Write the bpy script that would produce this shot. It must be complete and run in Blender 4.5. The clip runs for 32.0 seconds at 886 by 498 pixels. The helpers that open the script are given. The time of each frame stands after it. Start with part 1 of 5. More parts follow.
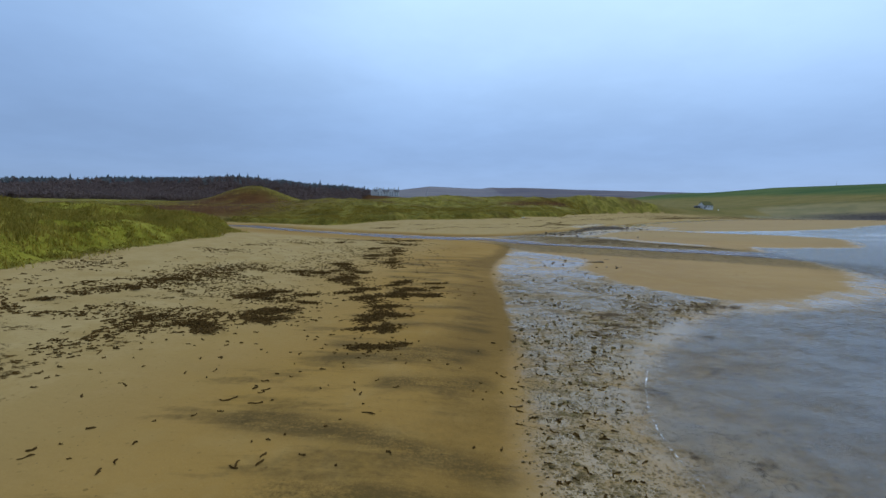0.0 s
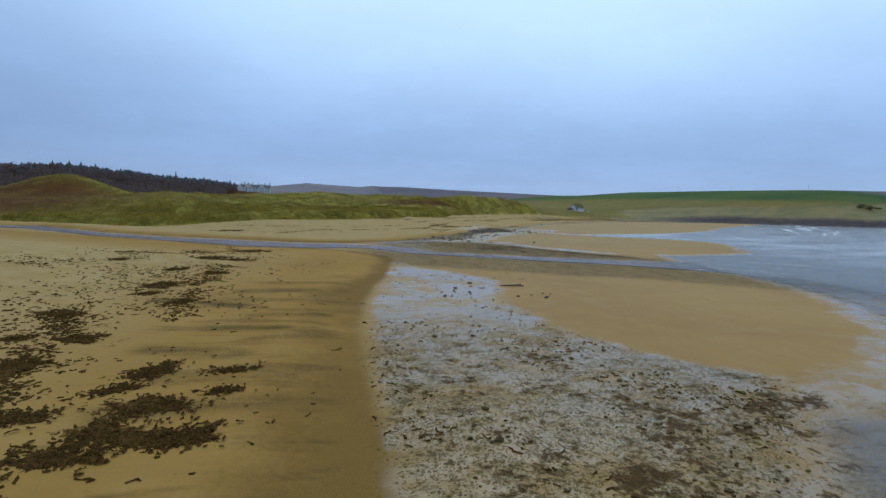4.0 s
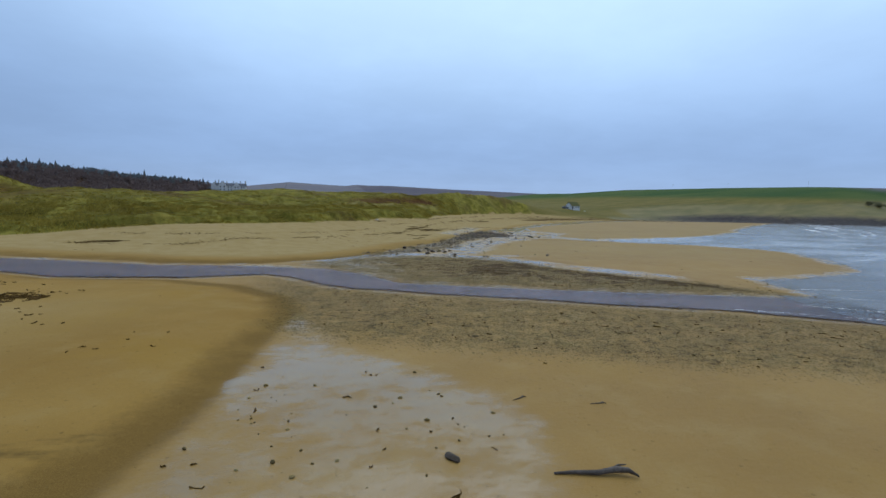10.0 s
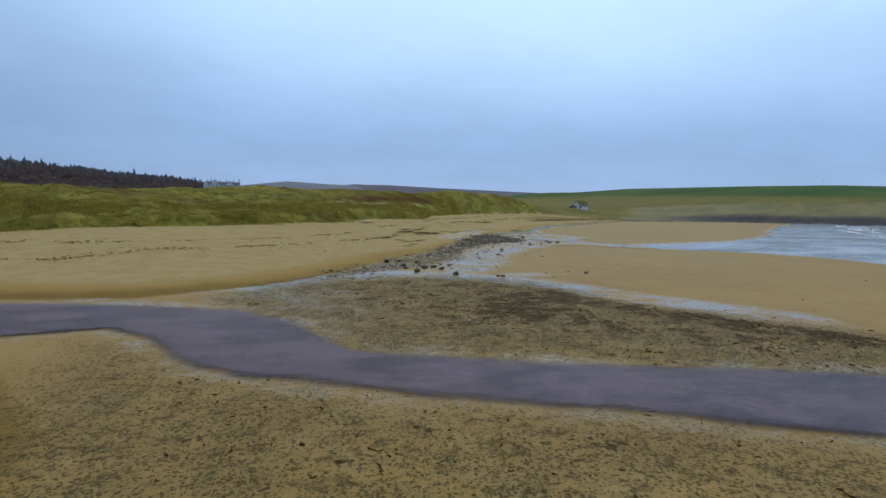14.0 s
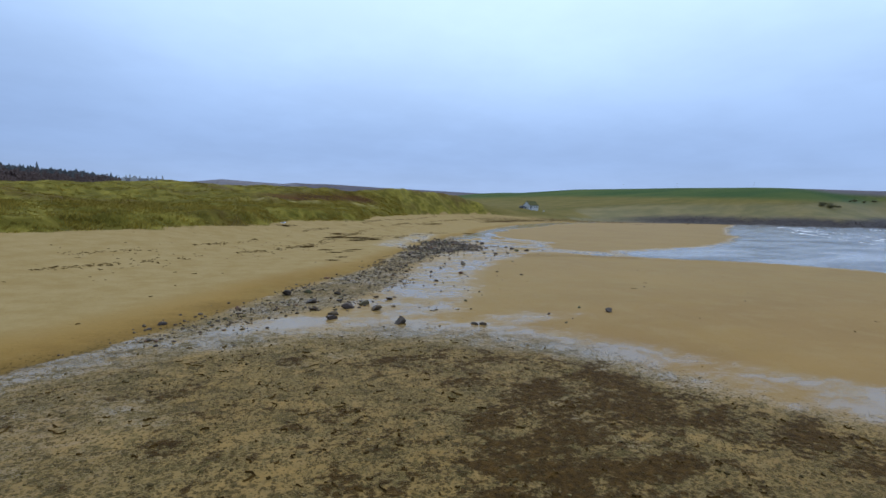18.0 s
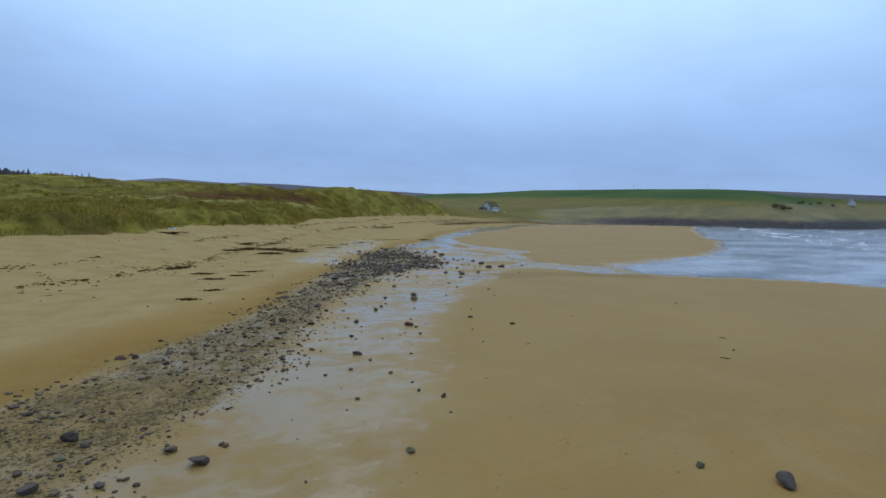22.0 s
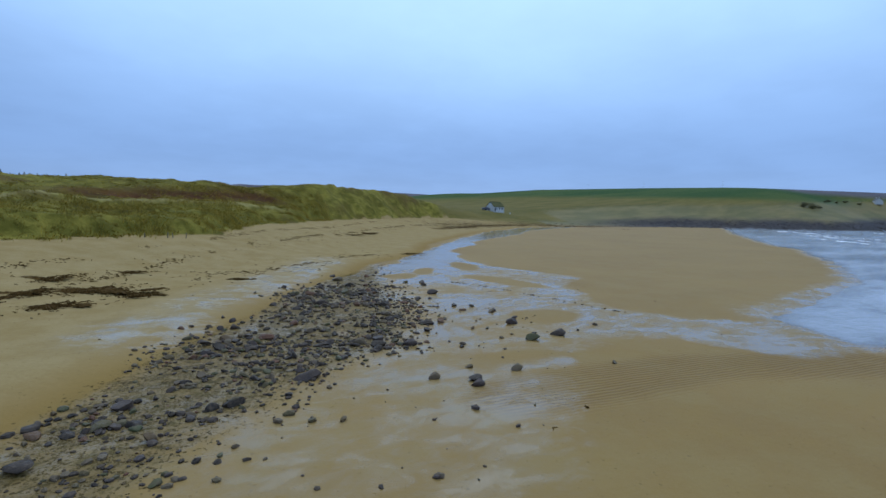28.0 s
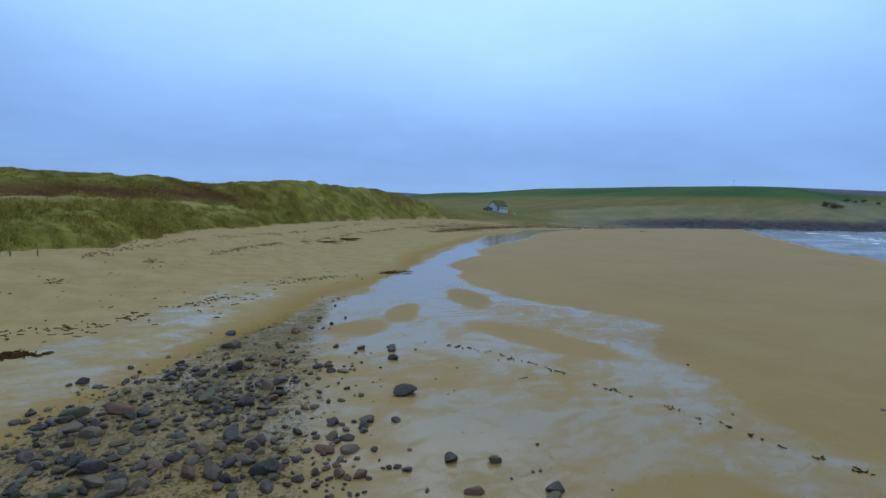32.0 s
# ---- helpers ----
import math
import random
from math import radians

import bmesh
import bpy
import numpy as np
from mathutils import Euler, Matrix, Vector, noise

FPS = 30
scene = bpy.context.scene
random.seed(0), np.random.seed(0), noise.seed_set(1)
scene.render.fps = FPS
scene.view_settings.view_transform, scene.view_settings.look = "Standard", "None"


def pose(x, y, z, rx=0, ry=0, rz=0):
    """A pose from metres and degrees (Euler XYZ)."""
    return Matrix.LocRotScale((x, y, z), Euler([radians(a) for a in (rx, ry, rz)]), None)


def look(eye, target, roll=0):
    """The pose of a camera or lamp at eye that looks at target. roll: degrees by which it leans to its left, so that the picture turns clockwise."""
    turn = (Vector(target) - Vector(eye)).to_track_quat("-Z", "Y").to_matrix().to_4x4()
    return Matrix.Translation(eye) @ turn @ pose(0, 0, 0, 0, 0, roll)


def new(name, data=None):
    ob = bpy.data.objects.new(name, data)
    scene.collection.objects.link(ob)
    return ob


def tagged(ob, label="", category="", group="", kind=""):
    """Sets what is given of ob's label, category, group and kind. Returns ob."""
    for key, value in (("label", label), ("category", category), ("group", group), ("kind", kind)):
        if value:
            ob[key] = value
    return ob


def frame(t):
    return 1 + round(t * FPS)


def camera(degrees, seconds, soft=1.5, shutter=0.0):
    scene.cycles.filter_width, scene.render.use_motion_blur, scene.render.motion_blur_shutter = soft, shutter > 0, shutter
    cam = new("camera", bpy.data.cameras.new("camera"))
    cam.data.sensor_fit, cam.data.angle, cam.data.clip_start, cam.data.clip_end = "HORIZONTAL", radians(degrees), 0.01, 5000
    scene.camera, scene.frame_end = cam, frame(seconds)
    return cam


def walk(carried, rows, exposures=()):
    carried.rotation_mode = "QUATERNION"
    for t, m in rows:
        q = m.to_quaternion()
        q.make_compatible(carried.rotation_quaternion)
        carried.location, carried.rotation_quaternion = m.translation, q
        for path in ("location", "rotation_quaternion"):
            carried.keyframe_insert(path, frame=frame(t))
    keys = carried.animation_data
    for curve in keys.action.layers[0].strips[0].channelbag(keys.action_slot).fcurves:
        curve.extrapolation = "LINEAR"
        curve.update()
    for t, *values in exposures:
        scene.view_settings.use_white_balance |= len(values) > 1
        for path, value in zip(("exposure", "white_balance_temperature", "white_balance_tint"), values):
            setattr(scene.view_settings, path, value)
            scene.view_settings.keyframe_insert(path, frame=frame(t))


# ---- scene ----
FULL = 1.25  # metres to one unit of the plan
cam = camera(85.1, 32.0)
METRES, EYE, TILT, LEAN, TURN = 121.95 * FULL, 5.0 * FULL, 0.0, 0.8, 0.0
ROWS = [
    (0.0, 0.0, 0.0, 0.0, 0.12, -5.26, -1.28),
    (0.5, 0.0002, 0.016, 0.0, -3.93, -5.18, -1.56),
    (1.0, 0.0005, 0.0308, 0.0001, -7.11, -5.13, -1.84),
    (1.5, 0.0017, 0.0458, 0.0, -7.59, -5.1, -1.85),
    (2.0, 0.0036, 0.0609, -0.0001, -7.95, -5.09, -1.85),
    (2.5, 0.0064, 0.0772, -0.0003, -8.03, -5.12, -1.84),
    (3.0, 0.0094, 0.092, -0.0003, -9.28, -5.11, -1.93),
    (3.5, 0.0126, 0.1068, -0.0003, -11.54, -5.02, -2.05),
    (4.0, 0.016, 0.1216, -0.0003, -13.94, -4.95, -2.23),
    (4.5, 0.0204, 0.138, -0.0002, -14.53, -4.98, -2.25),
    (6.5, 0.0385, 0.1947, 0.0004, -15.48, -5.03, -2.2),
    (7.0, 0.0434, 0.2095, 0.0003, -15.48, -5.04, -2.18),
    (7.5, 0.0483, 0.2241, 0.0001, -15.5, -5.06, -2.15),
    (8.0, 0.053, 0.2386, -0.0, -15.5, -5.04, -2.1),
    (8.5, 0.058, 0.2544, -0.0001, -15.49, -5.06, -2.07),
    (9.0, 0.0625, 0.2689, -0.0001, -15.51, -5.04, -2.06),
    (9.5, 0.0668, 0.2833, -0.0002, -15.5, -5.03, -2.08),
    (10.0, 0.0712, 0.2979, -0.0004, -15.49, -5.0, -2.03),
    (10.5, 0.076, 0.3138, -0.0005, -15.49, -4.99, -2.0),
    (11.0, 0.0802, 0.3284, -0.0006, -15.5, -4.99, -1.98),
    (11.5, 0.0845, 0.3431, -0.0007, -15.5, -4.99, -1.99),
    (12.0, 0.0888, 0.3579, -0.0008, -15.48, -4.99, -1.97),
    (12.5, 0.0936, 0.3739, -0.001, -15.48, -4.98, -1.96),
    (13.0, 0.098, 0.3887, -0.0012, -15.49, -5.02, -1.99),
    (13.5, 0.1024, 0.4033, -0.0013, -15.5, -5.04, -1.98),
    (14.0, 0.1069, 0.418, -0.0014, -15.49, -5.06, -2.01),
    (14.5, 0.1118, 0.4341, -0.0015, -15.5, -5.06, -1.98),
    (16.5, 0.1293, 0.4935, -0.0023, -15.52, -5.05, -1.87),
    (17.0, 0.1338, 0.5073, -0.0024, -19.08, -4.91, -2.09),
    (17.5, 0.1381, 0.5215, -0.0024, -21.49, -4.81, -2.23),
    (18.0, 0.1431, 0.5357, -0.0025, -22.02, -4.79, -2.24),
    (18.5, 0.1493, 0.551, -0.0024, -22.34, -4.75, -2.19),
    (19.0, 0.1555, 0.565, -0.0024, -22.78, -4.69, -2.18),
    (19.5, 0.162, 0.5789, -0.0022, -23.16, -4.68, -2.19),
    (20.0, 0.1686, 0.5926, -0.002, -24.53, -4.62, -2.28),
    (20.5, 0.1759, 0.6076, -0.0019, -26.32, -4.53, -2.33),
    (21.0, 0.1822, 0.6201, -0.0018, -26.72, -4.51, -2.33),
    (21.5, 0.1893, 0.6338, -0.0018, -27.03, -4.5, -2.34),
    (22.0, 0.1973, 0.6485, -0.0017, -27.11, -4.49, -2.31),
    (22.5, 0.2047, 0.6621, -0.0016, -27.11, -4.51, -2.29),
    (23.0, 0.2122, 0.6757, -0.0015, -27.11, -4.49, -2.21),
    (23.5, 0.2197, 0.6892, -0.0015, -27.12, -4.45, -2.2),
    (24.0, 0.228, 0.7041, -0.0014, -27.12, -4.46, -2.18),
    (24.5, 0.2355, 0.7179, -0.0013, -27.13, -4.44, -2.2),
    (25.0, 0.243, 0.7316, -0.0013, -27.1, -4.42, -2.17),
    (25.5, 0.2505, 0.7453, -0.0011, -27.08, -4.44, -2.18),
    (27.5, 0.28, 0.8021, -0.0011, -27.16, -4.35, -2.08),
    (28.0, 0.2879, 0.8171, -0.001, -27.18, -4.35, -2.04),
    (28.5, 0.2952, 0.8309, -0.0009, -27.2, -4.36, -2.06),
    (29.0, 0.3026, 0.8445, -0.0008, -27.19, -4.36, -2.04),
    (29.5, 0.3101, 0.8582, -0.0007, -27.2, -4.34, -2.02),
    (30.0, 0.3183, 0.873, -0.0005, -27.21, -4.34, -1.95),
    (30.5, 0.3257, 0.8867, -0.0002, -27.23, -4.35, -1.96),
    (31.0, 0.3332, 0.9002, 0.0001, -27.24, -4.34, -1.97),
    (31.5, 0.3406, 0.9139, 0.0004, -27.26, -4.38, -2.01),
    (32.0, 0.3488, 0.9286, 0.0007, -27.28, -4.39, -2.0),
]
walk(cam, [(t, pose(0, 0, EYE, TILT, LEAN, TURN) @ pose(METRES * x, METRES * y, METRES * z, 90 + pitch, roll, yaw)) for t, x, y, z, yaw, pitch, roll in ROWS],
     [(0.0, 0.0, 6400, 10), (4.0, 0.0, 6500, 10), (10.0, 0.0, 6600, 10), (14.0, 0.02, 6600, 10), (17.5, 0.12, 6650, 14), (20.0, 0.08, 6500, 13), (23.0, -0.06, 6200, 10), (28.0, -0.08, 5850, 10), (32.0, -0.10, 5600, 9)])


# ---- world and light ----
SUN_AZ, SUN_EL = radians(27), radians(56)
world = bpy.data.worlds.new("overcast_sky")
scene.world = world
world.use_nodes = True
wn, wl = world.node_tree.nodes, world.node_tree.links
wn.clear()
w_out = wn.new("ShaderNodeOutputWorld")
w_bg = wn.new("ShaderNodeBackground")
w_sky = wn.new("ShaderNodeTexSky")
w_sky.sky_type, w_sky.sun_disc = "NISHITA", False
w_sky.sun_elevation, w_sky.sun_rotation = SUN_EL, SUN_AZ
w_tc = wn.new("ShaderNodeTexCoord")


def wmath(op, a, b=None, c=None):
    n = wn.new("ShaderNodeMath")
    n.operation = op
    for i, v in enumerate((a, b, c)):
        if v is None:
            continue
        if isinstance(v, (int, float)):
            n.inputs[i].default_value = v
        else:
            wl.new(v, n.inputs[i])
    return n.outputs[0]


def wrange(v, a, b, lo=0.0, hi=1.0, smooth=True):
    n = wn.new("ShaderNodeMapRange")
    n.interpolation_type = "SMOOTHSTEP" if smooth else "LINEAR"
    wl.new(v, n.inputs[0])
    for i, q in enumerate((a, b, lo, hi)):
        n.inputs[i + 1].default_value = q
    return n.outputs[0]


def wmix(f, a, b, mode="MIX"):
    n = wn.new("ShaderNodeMix")
    n.data_type, n.blend_type = "RGBA", mode
    for i, v in ((0, f), (6, a), (7, b)):
        if isinstance(v, (int, float)):
            n.inputs[i].default_value = v
        elif isinstance(v, tuple):
            n.inputs[i].default_value = (*v, 1)
        else:
            wl.new(v, n.inputs[i])
    return n.outputs[2]


w_sep = wn.new("ShaderNodeSeparateXYZ")
wl.new(w_tc.outputs["Generated"], w_sep.inputs[0])
elev = w_sep.outputs[2]
# the cloud sheet is flat: seen low down it is drawn out into long bars
w_flat = wn.new("ShaderNodeVectorMath")
w_flat.operation = "DIVIDE"
w_den = wn.new("ShaderNodeCombineXYZ")
for i in range(3):
    wl.new(wmath("ADD", wmath("MAXIMUM", elev, 0.0), 0.16), w_den.inputs[i])
wl.new(w_tc.outputs["Generated"], w_flat.inputs[0])
wl.new(w_den.outputs[0], w_flat.inputs[1])


def wnoise(scale, detail, rough):
    n = wn.new("ShaderNodeTexNoise")
    n.noise_dimensions = "2D"
    wl.new(w_flat.outputs[0], n.inputs["Vector"])
    n.inputs["Scale"].default_value, n.inputs["Detail"].default_value = scale, detail
    n.inputs["Roughness"].default_value = rough
    return n.outputs["Fac"]


# brighter cloud where the sun stands behind it
w_dot = wn.new("ShaderNodeVectorMath")
w_dot.operation = "DOT_PRODUCT"
wl.new(w_tc.outputs["Generated"], w_dot.inputs[0])
w_dot.inputs[1].default_value = (math.sin(SUN_AZ) * math.cos(SUN_EL), math.cos(SUN_AZ) * math.cos(SUN_EL), math.sin(SUN_EL))
glow = wrange(w_dot.outputs["Value"], 0.30, 0.97)
low = wmix(wrange(elev, 0.0, 0.10), (0.315, 0.475, 0.77), (0.285, 0.45, 0.765))
mid = wmix(wrange(elev, 0.05, 0.42), low, (0.385, 0.610, 1.01))
top = wmix(wrange(elev, 0.40, 0.95), mid, (0.62, 0.72, 0.90))
lit = wmix(wmath("MULTIPLY", glow, wrange(elev, 0.08, 0.4)), top, (0.665, 0.95, 1.29))
clouds = wmath("ADD", wmath("MULTIPLY", wnoise(0.9, 5, 0.55), 0.75), wmath("MULTIPLY", wnoise(2.6, 6, 0.6), 0.35))
shade = wrange(clouds, 0.30, 0.80, 0.94, 1.05)
w_comb = wn.new("ShaderNodeCombineXYZ")
for i in range(3):
    wl.new(shade, w_comb.inputs[i])
w_west = wrange(w_sep.outputs[0], -0.80, 0.10, 0.80, 1.0)  # the sky dims towards the west
w_dim = wn.new("ShaderNodeCombineXYZ")
for i in range(3):
    wl.new(w_west, w_dim.inputs[i])
cloudy = wmix(1.0, wmix(1.0, lit, w_comb.outputs[0], "MULTIPLY"), w_dim.outputs[0], "MULTIPLY")
clear = wmix(1.0, w_sky.outputs[0], (0.10, 0.10, 0.10), "MULTIPLY")
wl.new(wmix(0.05, cloudy, clear), w_bg.inputs[0])
w_bg.inputs[1].default_value = 1.0
wl.new(w_bg.outputs[0], w_out.inputs[0])

sun = bpy.data.lights.new("sun", "SUN")
sun.energy, sun.angle, sun.color = 0.75, radians(60), (1.0, 0.93, 0.82)
sun_ob = new("sun", sun)
sun_ob.matrix_world = look((0, 0, 300), (-math.sin(SUN_AZ) * 300, -math.cos(SUN_AZ) * 300, 300 - 300 * math.tan(SUN_EL)))


# ---- materials ----
class Mat:
    """A node material with a Principled shader and short ways to wire it."""

    def __init__(self, name, rough=0.8, spec=0.5):
        self.m = bpy.data.materials.new(name)
        self.m.use_nodes = True
        self.nt = self.m.node_tree
        self.b = self.nt.nodes["Principled BSDF"]
        self.b.inputs["Roughness"].default_value = rough
        self.b.inputs["Specular IOR Level"].default_value = spec
        self.tc = self.nt.nodes.new("ShaderNodeTexCoord").outputs["Object"]

    def put(self, sock, v):
        if isinstance(v, (int, float)):
            sock.default_value = v
        elif isinstance(v, tuple):
            sock.default_value = (*v, 1) if sock.type == "RGBA" else v
        else:
            self.nt.links.new(v, sock)

    def scaled(self, sx, sy, sz=1.0, turn=0.0):
        n = self.nt.nodes.new("ShaderNodeMapping")
        self.put(n.inputs[0], self.tc)
        n.inputs["Scale"].default_value = (sx, sy, sz)
        n.inputs["Rotation"].default_value = (0, 0, radians(turn))
        return n.outputs[0]

    def noise(self, scale, detail=4, rough=0.55, vec=None, bend=0.0):
        n = self.nt.nodes.new("ShaderNodeTexNoise")
        self.put(n.inputs["Vector"], vec or self.tc)
        for key, v in (("Scale", scale), ("Detail", detail), ("Roughness", rough), ("Distortion", bend)):
            n.inputs[key].default_value = v
        return n.outputs["Fac"]

    def voronoi(self, scale, out="Distance", vec=None):
        n = self.nt.nodes.new("ShaderNodeTexVoronoi")
        self.put(n.inputs["Vector"], vec or self.tc)
        n.inputs["Scale"].default_value = scale
        return n.outputs[out]

    def wave(self, scale, bend, vec):
        n = self.nt.nodes.new("ShaderNodeTexWave")
        n.bands_direction = "Y"
        self.put(n.inputs["Vector"], vec)
        n.inputs["Scale"].default_value, n.inputs["Distortion"].default_value = scale, bend
        n.inputs["Detail"].default_value, n.inputs["Detail Scale"].default_value = 3, 0.6
        return n.outputs["Fac"]

    def attr(self, name):
        n = self.nt.nodes.new("ShaderNodeAttribute")
        n.attribute_name = name
        return n.outputs["Fac"]

    def island(self):
        return self.nt.nodes.new("ShaderNodeNewGeometry").outputs["Random Per Island"]

    def each(self):
        return self.nt.nodes.new("ShaderNodeObjectInfo").outputs["Random"]

    def math(self, op, a, b=0.0):
        n = self.nt.nodes.new("ShaderNodeMath")
        n.operation = op
        self.put(n.inputs[0], a)
        self.put(n.inputs[1], b)
        return n.outputs[0]

    def span(self, v, a, b, lo=0.0, hi=1.0):
        n = self.nt.nodes.new("ShaderNodeMapRange")
        n.interpolation_type = "SMOOTHSTEP"
        self.put(n.inputs[0], v)
        for i, q in enumerate((a, b, lo, hi)):
            n.inputs[i + 1].default_value = q
        return n.outputs[0]

    def mix(self, f, a, b):
        n = self.nt.nodes.new("ShaderNodeMix")
        n.data_type = "RGBA"
        self.put(n.inputs[0], f)
        self.put(n.inputs[6], a)
        self.put(n.inputs[7], b)
        return n.outputs[2]

    def ramp(self, f, stops):
        n = self.nt.nodes.new("ShaderNodeValToRGB")
        self.put(n.inputs[0], f)
        while len(n.color_ramp.elements) < len(stops):
            n.color_ramp.elements.new(0.5)
        for e, (p, c) in zip(n.color_ramp.elements, stops):
            e.position, e.color = p, (*c, 1)
        return n.outputs[0]

    def bump(self, height, strength=0.5, distance=0.02, onto=None):
        n = self.nt.nodes.new("ShaderNodeBump")
        n.inputs["Strength"].default_value = 1.0
        self.put(n.inputs["Strength"], strength)
        n.inputs["Distance"].default_value = distance
        self.put(n.inputs["Height"], height)
        if onto is not None:
            self.put(n.inputs["Normal"], onto)
        return n.outputs[0]

    def done(self, color, rough=None, normal=None):
        self.put(self.b.inputs["Base Color"], color)
        if rough is not None:
            self.put(self.b.inputs["Roughness"], rough)
        if normal is not None:
            self.put(self.b.inputs["Normal"], normal)
        return self.m


def turf_colour(k):
    """Rolling olive grass with brown withered patches, shared by the turf and the blades on it."""
    c = k.mix(k.span(k.noise(0.5, 5, 0.65), 0.35, 0.65), (0.130, 0.110, 0.016), (0.295, 0.235, 0.040))
    c = k.mix(k.span(k.noise(0.12, 5, 0.6), 0.48, 0.62, 0, 0.8), c, (0.105, 0.084, 0.012))
    return k.mix(k.span(k.noise(0.045, 5, 0.62), 0.52, 0.66, 0, 0.85), c, (0.130, 0.078, 0.024))


def ground_material():
    k = Mat("beach_and_dune_ground", 0.9, 0.35)
    big, mid_n, fine, grit = k.noise(0.09, 4), k.noise(0.7, 5, 0.6), k.noise(6, 5, 0.65), k.noise(45, 3, 0.7)
    # dry and damp sand
    sand = k.mix(k.span(big, 0.3, 0.7), (0.334, 0.191, 0.047), (0.264, 0.140, 0.029))
    sand = k.mix(k.span(fine, 0.25, 0.8, 0.0, 0.35), sand, (0.25, 0.146, 0.042))
    sand = k.mix(k.span(grit, 0.45, 0.8, 0.0, 0.35), sand, (0.39, 0.268, 0.108))
    speck = k.math("MULTIPLY", k.span(k.voronoi(5.0), 0.05, 0.11, 1.0, 0.0), k.span(k.noise(0.9, 3), 0.48, 0.62))
    sand = k.mix(k.math("MULTIPLY", speck, 0.75), sand, (0.09, 0.06, 0.03))
    drift = k.noise(0.35, 7, 0.68, k.scaled(0.35, 1.0, 1, -7), 0.3)
    sand = k.mix(k.span(drift, 0.40, 0.66, 0.0, 0.20), sand, (0.20, 0.115, 0.026))
    sand = k.mix(k.span(mid_n, 0.46, 0.72, 0.0, 0.4), sand, (0.345, 0.224, 0.077))
    sand = k.mix(k.span(k.noise(0.22, 6, 0.65, None, 0.4), 0.48, 0.66, 0.0, 0.5), sand, (0.300, 0.168, 0.032))
    pale = k.mix(k.span(mid_n, 0.3, 0.7), (0.385, 0.270, 0.114), (0.322, 0.214, 0.077))
    pale = k.mix(k.span(fine, 0.35, 0.75, 0.0, 0.4), pale, (0.27, 0.18, 0.065))
    pale = k.mix(k.math("MULTIPLY", speck, 0.8), pale, (0.10, 0.065, 0.03))
    sand = k.mix(k.math("MULTIPLY", k.attr("bar"), k.span(mid_n, 0.3, 0.7, 0.30, 0.50)), sand, (0.278, 0.188, 0.060))
    sand = k.mix(k.attr("dry"), sand, pale)
    streak = k.noise(1.0, 5, 0.6, k.scaled(0.22, 0.95, 1, -6))
    soak_n = k.math("ADD", k.math("MULTIPLY", k.noise(0.5, 7, 0.68, k.scaled(0.7, 1.0, 1, -6)), 0.75), k.math("MULTIPLY", fine, 0.25))
    damp = k.span(k.math("ADD", k.math("MULTIPLY", k.attr("damp"), 0.55), soak_n), 0.56, 1.04)
    damp = k.math("MULTIPLY", damp, k.span(k.attr("damp"), 0.0, 0.4))
    sand = k.mix(damp, sand, k.mix(k.span(grit, 0.35, 0.7), (0.150, 0.084, 0.020), (0.230, 0.130, 0.032)))
    stain = k.span(k.math("ADD", k.math("MULTIPLY", k.attr("stain"), 0.20), streak), 0.68, 0.80)
    stain = k.math("MULTIPLY", stain, k.span(k.attr("stain"), 0.0, 0.35))
    sand = k.mix(k.math("MULTIPLY", stain, k.span(fine, 0.3, 0.7, 0.30, 0.65)), sand, (0.095, 0.058, 0.018))
    ruck = k.math("MULTIPLY", k.attr("litter"), k.span(k.math("ADD", k.math("MULTIPLY", k.noise(1.1, 6, 0.7, k.scaled(0.4, 1.0, 1, -6)), 0.6), k.math("MULTIPLY", k.noise(14, 4, 0.7), 0.4)), 0.34, 0.58))
    sand = k.mix(k.math("MULTIPLY", ruck, 0.85), sand, (0.074, 0.047, 0.015))
    # grit, small stones and weed lying in the surface
    cell = k.voronoi(12.0, "Distance")
    tone = k.voronoi(12.0, "Color")
    cell_b = k.voronoi(23.0, "Distance")
    tone_b = k.voronoi(23.0, "Color")
    stone = k.ramp(tone, [(0.0, (0.055, 0.036, 0.013)), (0.35, (0.090, 0.062, 0.021)), (0.6, (0.145, 0.102, 0.034)), (1.0, (0.26, 0.19, 0.072))])
    patch = k.math("ADD", k.math("MULTIPLY", k.noise(0.9, 6, 0.7), 0.6), k.math("MULTIPLY", k.noise(3.5, 4, 0.6), 0.4))
    g = k.attr("gravel")
    share = k.math("MULTIPLY", k.math("MULTIPLY", g, 1.25), k.span(patch, 0.36, 0.62, 0.25, 1.0))

    def specks(c, v, reach):
        lot = k.nt.nodes.new("ShaderNodeSeparateColor")
        k.put(lot.inputs[0], v)
        chosen = k.span(k.math("SUBTRACT", share, lot.outputs[1]), -0.02, 0.02)
        return k.math("MULTIPLY", chosen, k.span(c, reach * 0.7, reach, 1.0, 0.0))

    gm = k.math("MAXIMUM", specks(cell, tone, 0.52), specks(cell_b, tone_b, 0.55))
    sand = k.mix(k.math("MULTIPLY", share, 0.85), sand, (0.150, 0.104, 0.032))
    clot = k.math("ADD", k.math("MULTIPLY", k.noise(2.6, 6, 0.72, k.scaled(0.7, 1.0, 1, -12), 0.6), 0.7), k.math("MULTIPLY", k.noise(11, 4, 0.65), 0.3))
    clots = k.math("MULTIPLY", k.span(g, 0.1, 0.45), k.span(clot, 0.49, 0.62, 0.0, 0.88))
    sand = k.mix(clots, sand, k.mix(k.span(mid_n, 0.35, 0.65), (0.060, 0.040, 0.013), (0.095, 0.072, 0.020)))
